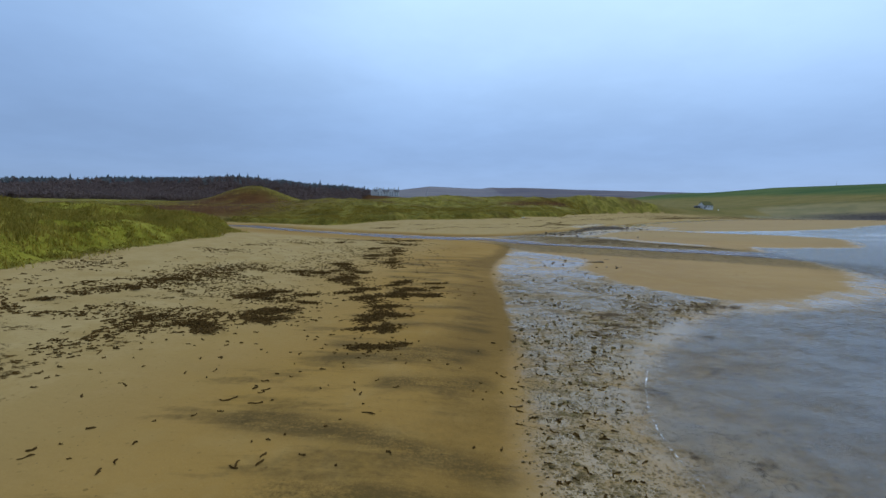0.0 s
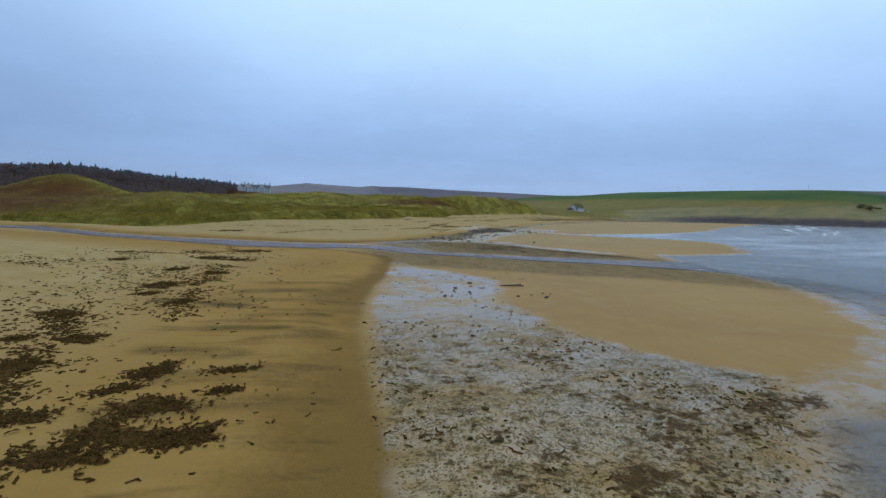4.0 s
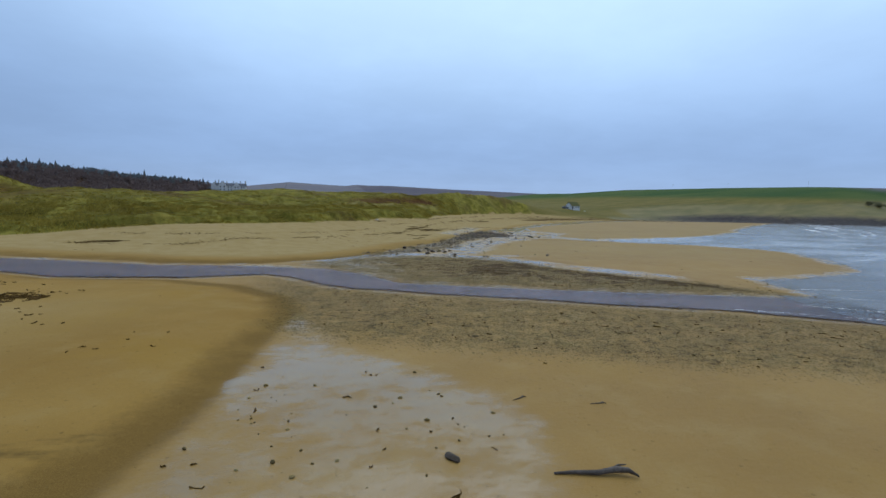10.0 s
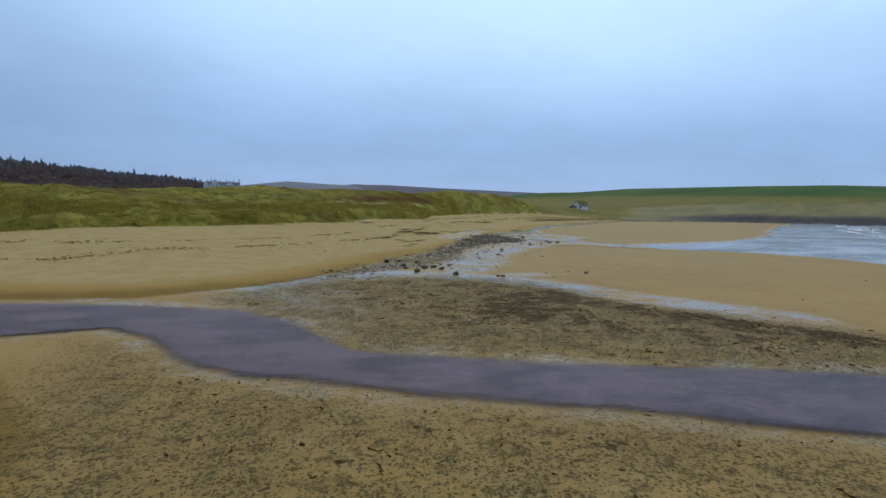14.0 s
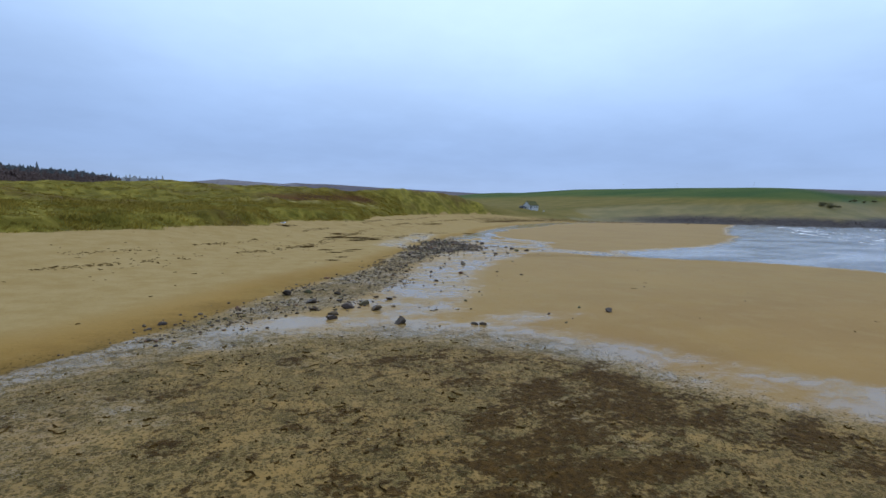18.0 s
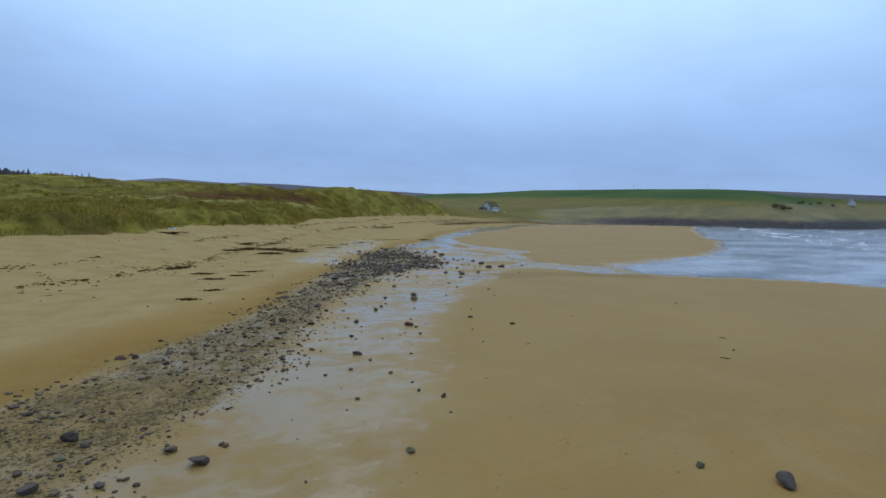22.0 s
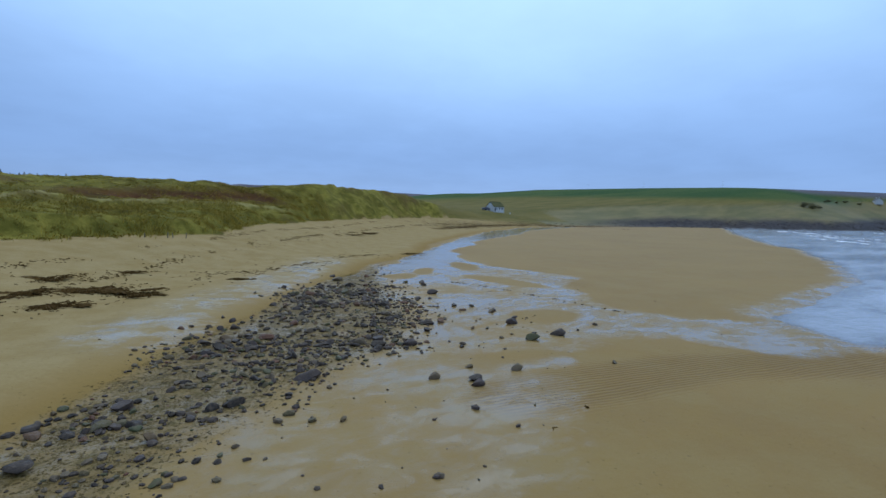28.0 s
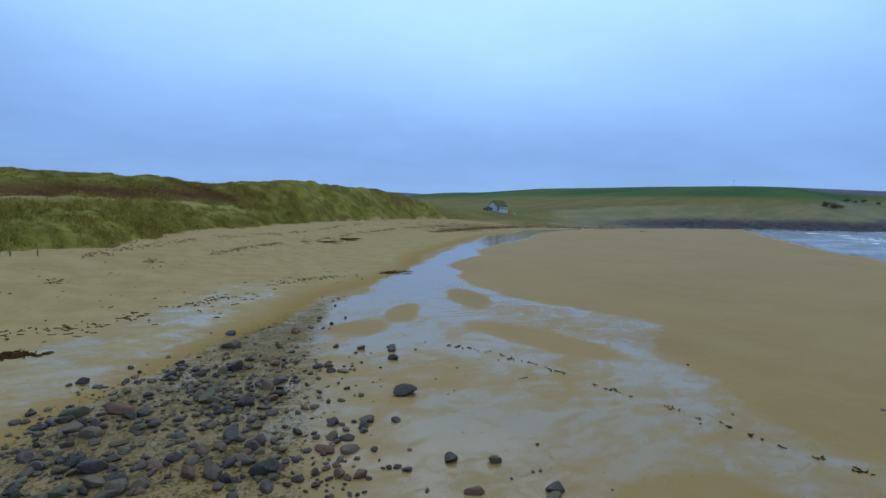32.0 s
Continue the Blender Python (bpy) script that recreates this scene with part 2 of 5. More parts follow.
    col = k.mix(k.math("MULTIPLY", gm, 0.8), sand, stone)
    col = k.mix(k.math("MULTIPLY", k.span(g, 0.15, 0.5), k.span(k.noise(26, 3, 0.6), 0.64, 0.74, 0.0, 0.8)), col, (0.31, 0.25, 0.085))
    w = k.attr("weed")
    weed_n = k.math("ADD", k.math("MULTIPLY", k.noise(0.9, 5, 0.65, k.scaled(0.8, 1.1, 1, -10), 0.4), 0.55), k.math("MULTIPLY", k.noise(5.0, 5, 0.7), 0.45))
    wm = k.span(k.math("ADD", k.math("MULTIPLY", w, 0.55), k.math("MULTIPLY", k.math("SUBTRACT", weed_n, 0.5), 2.2)), 0.30, 0.46)
    wm = k.math("MULTIPLY", wm, k.span(w, 0.02, 0.2))
    col = k.mix(wm, col, k.mix(k.span(fine, 0.35, 0.7), (0.050, 0.027, 0.007), (0.114, 0.060, 0.014)))
    # land behind the shore
    tuss = k.noise(0.8, 6, 0.7)
    turf = turf_colour(k)
    turf = k.mix(k.span(fine, 0.3, 0.8, 0, 0.5), turf, (0.085, 0.076, 0.010))
    turf = k.mix(k.math("MULTIPLY", k.attr("lush"), 0.7), turf, k.mix(k.span(tuss, 0.35, 0.65), (0.20, 0.185, 0.012), (0.33, 0.29, 0.030)))
    gr = k.attr("grass")
    grm = k.span(k.math("ADD", gr, k.math("MULTIPLY", k.math("SUBTRACT", tuss, 0.5), 0.7)), 0.40, 0.60)
    col = k.mix(grm, col, turf)
    # a paler line along the edge of the terrace
    col = k.mix(k.math("MULTIPLY", k.attr("pale_ledge"), k.span(k.noise(0.6, 4, 0.6), 0.35, 0.6, 0.3, 0.9)), col, (0.36, 0.29, 0.11))
    heath = k.mix(k.span(k.noise(0.25, 5, 0.7), 0.35, 0.7), (0.062, 0.023, 0.005), (0.115, 0.050, 0.011))
    col = k.mix(k.math("MULTIPLY", k.attr("heath"), k.span(k.noise(0.14, 6, 0.65), 0.30, 0.50, 0.72, 1.0)), col, heath)
    field = k.mix(k.span(k.noise(0.02, 5, 0.6, k.scaled(0.5, 1.6)), 0.35, 0.65), (0.040, 0.080, 0.020), (0.078, 0.108, 0.028))
    col = k.mix(k.attr("field"), col, field)
    rough_g = k.mix(k.span(k.noise(0.10, 6, 0.7, k.scaled(0.5, 1.5)), 0.35, 0.65), (0.125, 0.108, 0.028), (0.200, 0.150, 0.045))
    col = k.mix(k.attr("rough_grass"), col, rough_g)
    # the moor's purple-brown, with the bluish haze of distance put into it
    moor = k.mix(k.span(k.noise(0.012, 6, 0.6, k.scaled(0.6, 2.0)), 0.35, 0.65), (0.095, 0.085, 0.105), (0.145, 0.125, 0.125))
    col = k.mix(k.attr("moor"), col, moor)
    slab = k.mix(k.span(k.noise(0.5, 6, 0.7), 0.35, 0.65), (0.018, 0.012, 0.011), (0.046, 0.032, 0.027))
    col = k.mix(k.attr("rock"), col, slab)
    # a film of water fills the hollows of the wet sand
    f = k.attr("film")
    fn = k.math("ADD", k.math("MULTIPLY", k.noise(0.32, 6, 0.66, k.scaled(0.75, 1.0, 1, 25), 0.3), 0.52), k.math("MULTIPLY", k.noise(1.9, 7, 0.74, k.scaled(0.6, 1.0, 1, -8), 0.5), 0.48))
    fm = k.span(k.math("ADD", f, k.math("MULTIPLY", k.math("SUBTRACT", fn, 0.5), 1.9)), 0.24, 0.92)
    fm = k.math("MULTIPLY", fm, k.span(f, 0.02, 0.25))
    fm = k.math("MULTIPLY", fm, k.span(k.math("MULTIPLY", gm, k.noise(7, 4, 0.6)), 0.25, 0.50, 1.0, 0.25))
    fm = k.math("MULTIPLY", fm, k.math("SUBTRACT", 1.0, k.math("MULTIPLY", wm, 0.8)))
    rip = k.math("MULTIPLY", k.wave(1.9, 8.0, k.scaled(0.35, 1.0, 1, 10)), k.attr("ripple"))
    # ripple troughs are darkened in the colour, and the sand reddened there
    col = k.mix(k.math("MULTIPLY", k.span(k.attr("ripple"), 0.05, 0.8), k.math("MULTIPLY", k.span(k.wave(1.9, 8.0, k.scaled(0.35, 1.0, 1, 10)), 0.35, 0.75, 0.75, 0.15), 0.5)), col, (0.160, 0.078, 0.020))
    fm = k.math("MULTIPLY", fm, k.math("SUBTRACT", 1.0, k.math("MULTIPLY", clots, 0.85)))
    soaked = k.mix(0.35, col, (0.19, 0.145, 0.085))
    col = k.mix(fm, col, soaked)
    wet = k.math("MAXIMUM", k.span(f, 0.0, 0.5), k.attr("wet"))
    dull = k.mix(wet, (0.94, 0.94, 0.94), (0.66, 0.66, 0.66))
    rough = k.mix(k.span(fm, 0.0, 0.75), dull, (0.10, 0.10, 0.10))
    # relief: grit, footing of the stones, ripple marks, all drowned by the film
    relief = k.math("ADD", k.math("MULTIPLY", fine, 0.35), k.math("MULTIPLY", grit, 0.10))
    relief = k.math("ADD", relief, k.math("MULTIPLY", rip, 0.7))
    relief = k.math("ADD", relief, k.math("MULTIPLY", k.math("MULTIPLY", gm, cell), -1.2))
    relief = k.math("ADD", relief, k.math("MULTIPLY", wm, k.math("MULTIPLY", fine, 1.5)))
    relief = k.math("ADD", relief, k.math("MULTIPLY", grm, k.math("MULTIPLY", tuss, 6.0)))
    n = k.bump(relief, k.math("SUBTRACT", 1.0, k.math("MULTIPLY", fm, 0.93)), 0.05)
    k.b.inputs["Specular IOR Level"].default_value = 0.4
    shine = k.math("ADD", k.math("MULTIPLY", k.attr("wet"), 0.20), 0.06)
    shine = k.math("MULTIPLY", shine, k.math("SUBTRACT", 1.0, k.math("MULTIPLY", k.math("MAXIMUM", k.math("MAXIMUM", wm, gm), clots), 0.75)))
    k.put(k.b.inputs["Specular IOR Level"], k.math("MAXIMUM", shine, k.span(fm, 0, 1, 0.0, 0.50)))
    return k.done(col, rough, n)


def water_material(name, deep, shoal, ripple, size, rough, thin=False):
    k = Mat(name, rough, 0.5)
    k.b.inputs["IOR"].default_value = 1.333
    c = k.mix(k.span(k.noise(0.5, 7, 0.72, k.scaled(0.6, 1.0, 1, -15)), 0.36, 0.62), deep, shoal)
    a = k.noise(size, 5, 0.62, k.scaled(0.45, 1.0, 1, -20), 0.4)
    b = k.noise(size * 4.2, 4, 0.6, k.scaled(0.6, 1.0, 1, -12))
    n = k.bump(k.math("ADD", a, k.math("MULTIPLY", b, 0.6)), ripple, 0.18)
    if thin:  # surf-stirred water, with the sky's pale reflection put into its colour; the last of the wash lies so thin that the bed shows through
        c = k.mix(k.math("MULTIPLY", k.attr("sky_pale"), k.span(k.noise(0.12, 6, 0.7, k.scaled(0.5, 1.0, 1, 40)), 0.35, 0.62)), c, (0.48, 0.50, 0.53))
        k.put(k.b.inputs["Alpha"], k.span(k.math("ADD", k.attr("deep"), k.math("MULTIPLY", k.math("SUBTRACT", k.noise(0.7, 7, 0.7), 0.5), 1.1)), 0.0, 1.0, 0.0, 0.97))
    return k.done(c, k.span(b, 0.3, 0.7, rough, rough + 0.08), n)


def plain_rough(name, a, b, scale=3.0, rough=0.85, depth=0.02, spec=0.3):
    k = Mat(name, rough, spec)
    nz = k.noise(scale, 6, 0.65)
    fine = k.noise(scale * 7, 4, 0.6)
    c = k.mix(k.span(nz, 0.3, 0.7), a, b)
    c = k.mix(k.span(fine, 0.5, 0.85, 0, 0.4), c, tuple(q * 0.55 for q in a))
    return k.done(c, None, k.bump(k.math("ADD", nz, k.math("MULTIPLY", fine, 0.5)), 0.6, depth))


def stone_material(name, single):
    k = Mat(name, 0.5, 0.14 if single else 0.16)
    r = k.each() if single else k.island()
    c = k.ramp(r, [(0.0, (0.024, 0.019, 0.015)), (0.25, (0.055, 0.042, 0.032)), (0.45, (0.080, 0.060, 0.052)), (0.60, (0.115, 0.080, 0.045)),
                   (0.76, (0.17, 0.125, 0.070)), (0.84, (0.075, 0.080, 0.030)), (0.92, (0.16, 0.068, 0.038)), (1.0, (0.115, 0.105, 0.045))])
    nz = k.noise(9, 6, 0.7)
    c = k.mix(k.span(nz, 0.38, 0.72, 0, 0.7), c, (0.145, 0.102, 0.064))
    n = k.bump(nz, 0.7, 0.03)
    return k.done(c, k.span(k.noise(3, 3), 0.35, 0.65, 0.42, 0.85), n)


def gravel_material():
    k = Mat("brown_gravel", 0.8, 0.12)
    c = k.ramp(k.island(), [(0.0, (0.055, 0.038, 0.014)), (0.45, (0.100, 0.068, 0.023)), (0.75, (0.160, 0.110, 0.038)), (1.0, (0.27, 0.20, 0.085))])
    return k.done(c, None, k.bump(k.noise(14, 4), 0.5, 0.02))


def marram_material(name, lush):
    k = Mat(name, 0.95, 0.04)
    c = turf_colour(k)
    if lush:
        c = k.mix(0.7, c, k.mix(k.span(k.noise(0.8, 6, 0.7), 0.35, 0.65), (0.20, 0.185, 0.012), (0.33, 0.29, 0.030)))
    c = k.mix(k.span(k.island(), 0.2, 1.0, 0.50, 0.85), c, (0.78, 0.60, 0.13))
    k.done(c)
    return thin_leaf(k, c, 0.5)


def thin_leaf(k, c, share):
    """Thin blades let part of the light through."""
    thin = k.nt.nodes.new("ShaderNodeBsdfTranslucent")
    k.put(thin.inputs[0], c)
    both = k.nt.nodes.new("ShaderNodeMixShader")
    both.inputs[0].default_value = share
    k.nt.links.new(k.b.outputs[0], both.inputs[1])
    k.nt.links.new(thin.outputs[0], both.inputs[2])
    k.nt.links.new(both.outputs[0], k.nt.nodes["Material Output"].inputs[0])
    return k.m


def leafy(name, stops, rough=0.75, spec=0.2, brown=None):
    k = Mat(name, rough, spec)
    c = k.ramp(k.island(), stops)
    nz = k.noise(0.06, 4, 0.6)
    c = k.mix(k.span(nz, 0.42, 0.7, 0, 0.6), c, tuple(q * 0.75 for q in stops[-1][1]))
    if brown:
        c = k.mix(k.span(k.noise(0.035, 5, 0.62), 0.50, 0.66, 0, 0.8), c, brown)
    k.done(c)
    return thin_leaf(k, c, 0.4)


M_GROUND = ground_material()
M_SEA = water_material("shallow_sea", (0.105, 0.092, 0.080), (0.165, 0.140, 0.112), 0.50, 0.9, 0.08, True)
M_STREAM = water_material("peaty_stream", (0.052, 0.027, 0.036), (0.13, 0.076, 0.084), 1.0, 2.2, 0.12, True)
def foam_material(name, size):
    k = Mat(name, 0.7, 0.3)
    lace = k.noise(size, 7, 0.75, k.scaled(1, 1), 0.8)
    k.put(k.b.inputs["Alpha"], k.span(lace, 0.47, 0.62))
    return k.done(k.mix(k.span(lace, 0.4, 0.7), (0.66, 0.68, 0.70), (0.86, 0.87, 0.88)), None, k.bump(lace, 0.6, 0.05))


M_FOAM = foam_material("lacy_foam", 7.0)
M_SURF = foam_material("breaking_surf", 0.35)
M_STONE = stone_material("beach_stone", False)
M_ROCK = stone_material("beach_rock", True)
M_WEED = plain_rough("drying_seaweed", (0.050, 0.028, 0.008), (0.108, 0.058, 0.015), 6.0, 0.9, 0.03, 0.03)
M_GRAVEL = gravel_material()
M_MARRAM = marram_material("marram_grass", False)
M_MARRAM_LUSH = marram_material("lush_marram_grass", True)
# needles paler and bluer than life: the haze of distance is in their colour
M_CONIFER = leafy("conifer_needles", [(0.0, (0.14, 0.165, 0.17)), (0.6, (0.18, 0.205, 0.205)), (1.0, (0.23, 0.24, 0.225))], 0.9)
M_BARK = plain_rough("conifer_bark", (0.05, 0.04, 0.035), (0.09, 0.07, 0.06), 4.0)
M_SHORE_ROCK = plain_rough("wet_shore_rock", (0.020, 0.014, 0.012), (0.062, 0.044, 0.036), 0.6, 0.8, 0.2, 0.08)
M_WHITEWASH = plain_rough("weathered_whitewash", (0.55, 0.54, 0.50), (0.68, 0.67, 0.63), 1.2, 0.9, 0.02)
M_TURF_ROOF = plain_rough("mossy_stone_roof", (0.075, 0.078, 0.022), (0.13, 0.115, 0.04), 2.0, 0.95, 0.04)
M_SLATE = plain_rough("grey_slate", (0.075, 0.08, 0.09), (0.12, 0.12, 0.13), 2.0, 0.7, 0.02)
M_DARK_PANE = plain_rough("dark_window_pane", (0.015, 0.017, 0.02), (0.025, 0.027, 0.03), 0.5, 0.15, 0.001, 0.5)
M_DRIFT = plain_rough("wet_driftwood", (0.055, 0.040, 0.030), (0.12, 0.095, 0.075), 8.0, 0.7, 0.02)
M_PLASTIC = plain_rough("scuffed_white_plastic", (0.72, 0.73, 0.74), (0.82, 0.82, 0.82), 5.0, 0.4, 0.004)
M_BUSH = leafy("bush_leaves", [(0.0, (0.11, 0.11, 0.06)), (1.0, (0.21, 0.19, 0.10))], 0.9, 0.0)
M_POLE = plain_rough("grey_pole_wood", (0.10, 0.09, 0.08), (0.16, 0.14, 0.12), 3.0)


# ---- the lie of the land ----
SLOPE, SEA = math.tan(radians(0.8)), -0.9  # the beach falls to the sea, towards +x


def lattice(ix, iy, seed):
    v = np.sin(ix * 127.1 + iy * 311.7 + seed * 74.7) * 43758.5453
    return v - np.floor(v)


def vnoise(x, y, size, seed):
    x, y = x / size, y / size
    ix, iy = np.floor(x), np.floor(y)
    fx, fy = x - ix, y - iy
    fx, fy = fx * fx * (3 - 2 * fx), fy * fy * (3 - 2 * fy)
    a, b = lattice(ix, iy, seed), lattice(ix + 1, iy, seed)
    c, d = lattice(ix, iy + 1, seed), lattice(ix + 1, iy + 1, seed)
    return (a + (b - a) * fx) * (1 - fy) + (c + (d - c) * fx) * fy


def fbm(x, y, size, seed, n=4):
    out, amp, tot = 0 * x, 1.0, 0.0
    for i in range(n):
        out, tot = out + amp * vnoise(x, y, size / 2**i, seed + i), tot + amp
        amp *= 0.5
    return out / tot


def ss(v, a, b):
    t = np.clip((v - a) / (b - a), 0, 1)
    return t * t * (3 - 2 * t)


def line_dist(x, y, line, values=None):
    """Distance to a polyline, and the value carried along it at the nearest place."""
    best, val = np.full(x.shape, 1e9), np.zeros(x.shape)
    for i in range(len(line) - 1):
        (ax, ay), (bx, by) = line[i][:2], line[i + 1][:2]
        dx, dy = bx - ax, by - ay
        t = np.clip(((x - ax) * dx + (y - ay) * dy) / (dx * dx + dy * dy + 1e-9), 0, 1)
        d = np.hypot(x - ax - t * dx, y - ay - t * dy)
        near = d < best
        best = np.where(near, d, best)
        if values is not None:
            val = np.where(near, values[i] + t * (values[i + 1] - values[i]), val)
    return (best, val) if values is not None else best


def inside(x, y, poly):
    """Signed distance: positive within the polygon."""
    odd = np.zeros(x.shape, bool)
    for i in range(len(poly)):
        (ax, ay), (bx, by) = poly[i - 1], poly[i]
        if ay != by:
            odd ^= ((ay > y) != (by > y)) & (x < (bx - ax) * (y - ay) / (by - ay) + ax)
    d = line_dist(x, y, poly + poly[:1])
    return np.where(odd, d, -d)


FOOT = [(0.8, -30), (1.0, 0), (1.3, 9), (1.8, 13), (2.6, 19), (3.0, 24), (3.1, 29), (3.5, 35), (3.8, 38), (4.6, 42.5), (6.2, 49), (7.3, 54.5), (8.0, 58.5)]
UPPER_SOUTH = FOOT + [(7.5, 62), (5, 66), (0, 68.6), (-6, 69.6), (-14, 74.5), (-25, 81), (-40, 88), (-90, 92), (-90, -400), (0.8, -400)]
BAND_TOP = [(10.4, 79.6), (13.7, 83.3), (15.8, 86.4), (18, 90), (20, 92.8), (24, 98.3), (27.3, 102.7), (28.9, 107), (31, 111), (34.8, 118.2),
            (37.3, 121.8), (39.5, 127), (43, 132), (45.8, 134.8), (48.6, 140), (51.5, 143), (58.6, 150.6), (66, 164), (78, 178), (95, 197), (125, 222), (150, 234)]
UPPER_NORTH = [(-200, 100), (-60, 97.5), (-38, 98), (-25, 86.5), (-18, 82.5), (-10, 80), (-2, 77), (5, 76.5)] + BAND_TOP + [(160, 300), (-200, 300)]
STREAM_LOW = [(-60, 92), (-38, 93), (-25, 81.5), (-14, 75), (-6, 70.2), (1, 69.8), (5.8, 71), (7.6, 69.5), (8.7, 67.6), (9.8, 66.1), (11.2, 65),
              (13.1, 64.3), (15.5, 62.9), (17.8, 62), (21.5, 60.5), (24.5, 58.9), (30, 57), (38.5, 51.5)]
STREAM_TOP = [(-60, 97), (-38, 98), (-25, 85.5), (-18, 81.5), (-10, 79), (-2, 76), (1.8, 76), (6.1, 75), (10.1, 73.7), (12.4, 71.2), (13.4, 68.9),
              (14.5, 67), (16.1, 66.2), (18.4, 65.5), (20.6, 64.7), (23.7, 63.8), (29.3, 62.2), (41, 59)]
STREAM = STREAM_LOW + STREAM_TOP[::-1]
WASH = [(3.5, -30), (4.2, 0), (4.5, 8), (4.6, 10.6), (5.4, 13.4), (7.4, 16.8), (11, 21), (13.9, 23.9), (18, 24.6), (23, 27.1), (28, 30), (34, 37), (38, 46), (38.5, 51.5)]
SEA_EDGE = WASH + [(41, 59), (44, 66), (50, 67.2), (58, 69), (64.5, 72.7), (70, 80), (75, 88), (75, 95), (70, 102.5), (63, 106.5), (60, 109.5), (62, 113.8),
                   (71.5, 115.9), (83.4, 119), (100.2, 126.7), (121, 141), (134, 153), (152, 167), (176, 186), (204, 205), (238, 230)]
FAR_SHORE = [(150, 236), (205, 243), (240, 232), (254, 219), (295, 205), (345, 211), (403, 228), (520, 232), (700, 180), (1200, 0), (3500, -900)]
SEA_AREA = SEA_EDGE + FAR_SHORE[3:] + [(3500, -3500), (3.5, -3500)]
LAND_FAR = [(100, 236)] + FAR_SHORE + [(3500, 3500), (100, 3500)]
DUNE_NORTH = [(-200, 112), (-60, 104), (-40, 102), (-27, 97), (-18, 100.5), (-10, 104), (-2, 109), (6, 116), (13, 124), (19, 131), (22, 137), (26.5, 142),
              (33, 148.5), (38, 155), (43, 168), (53, 187), (67, 204), (85, 222), (110, 237), (135, 246), (170, 252), (300, 700), (-600, 700), (-600, 112)]
DUNE_SOUTH = [(-21.5, -60), (-21.5, 10), (-21.3, 28), (-21.8, 40), (-23, 52), (-24.5, 61), (-29, 64), (-50, 70), (-90, 78), (-300, 80), (-300, -60)]
FLAT = STREAM_TOP[9:] + [(36, 67), (31.5, 71.5), (29.8, 74.5), (28.5, 79), (26, 81.6), (22.3, 83.4), (18, 83.6), (14, 82.2), (10.5, 79.5), (8, 76)]
BAND = BAND_TOP[:16] + [(49.5, 139), (46.5, 131), (45.2, 125), (44, 119.5), (41.5, 115.5), (37.4, 112.8), (33.4, 107.8), (29.8, 102.3), (27.4, 96.7), (24.4, 91), (21.4, 87.1), (18, 85.2), (14, 82)]
STRIP = FOOT[1:] + [(10.3, 53.2), (12, 50.2), (13.9, 47.8), (13.7, 44.2), (12.7, 41), (12, 38), (12, 34), (13.5, 30), (16.5, 26.5), (14, 24), (11, 21.2), (7.6, 17), (5.6, 13.6), (4.7, 10), (4.4, 0)]
LEDGE = [(15, 152), (22, 162), (27.5, 168.7), (37.1, 180.1), (50.5, 189.2)]
ISLANDS = [(50.2, 118.0, 1.9, 1.5, 20), (55.2, 128.6, 1.3, 3.4, 25), (48.6, 132.8, 1.5, 1.1, 40), (51.8, 135.5, 0.9, 2.2, -35), (57.2, 138.0, 1.1, 3.0, -20), (46.6, 128.0, 0.8, 1.3, 0)]
LITTER = [[(-4.3, 10.2), (-2.4, 9.8), (-1.2, 9.4)], [(-1.0, 9.3), (0.2, 8.9), (1.0, 8.6)], [(-1.4, 12.6), (0.0, 12.8), (1.0, 13.1)], [(-3.4, 14.5), (-1.1, 14.8), (0.4, 15.0)], [(-2.8, 7.5), (-0.6, 7.5), (1.0, 7.3)], [(-2.2, 18.7), (-0.3, 18.9), (1.6, 18.6)],
          [(-3.2, 31.1), (-0.6, 30.5)], [(-2.1, 33.7), (0.4, 33.6)], [(-5.3, 38.9), (-1.6, 37.6)], [(-1.6, 22.0), (1.0, 22.4)], [(-2.6, 26.3), (0.8, 26.6)], [(-0.8, 35.6), (2.0, 36.0)], [(-2.0, 41.2), (1.4, 41.6)], [(-3.5, 15.8), (-0.6, 15.6), (1.2, 15.9)]]
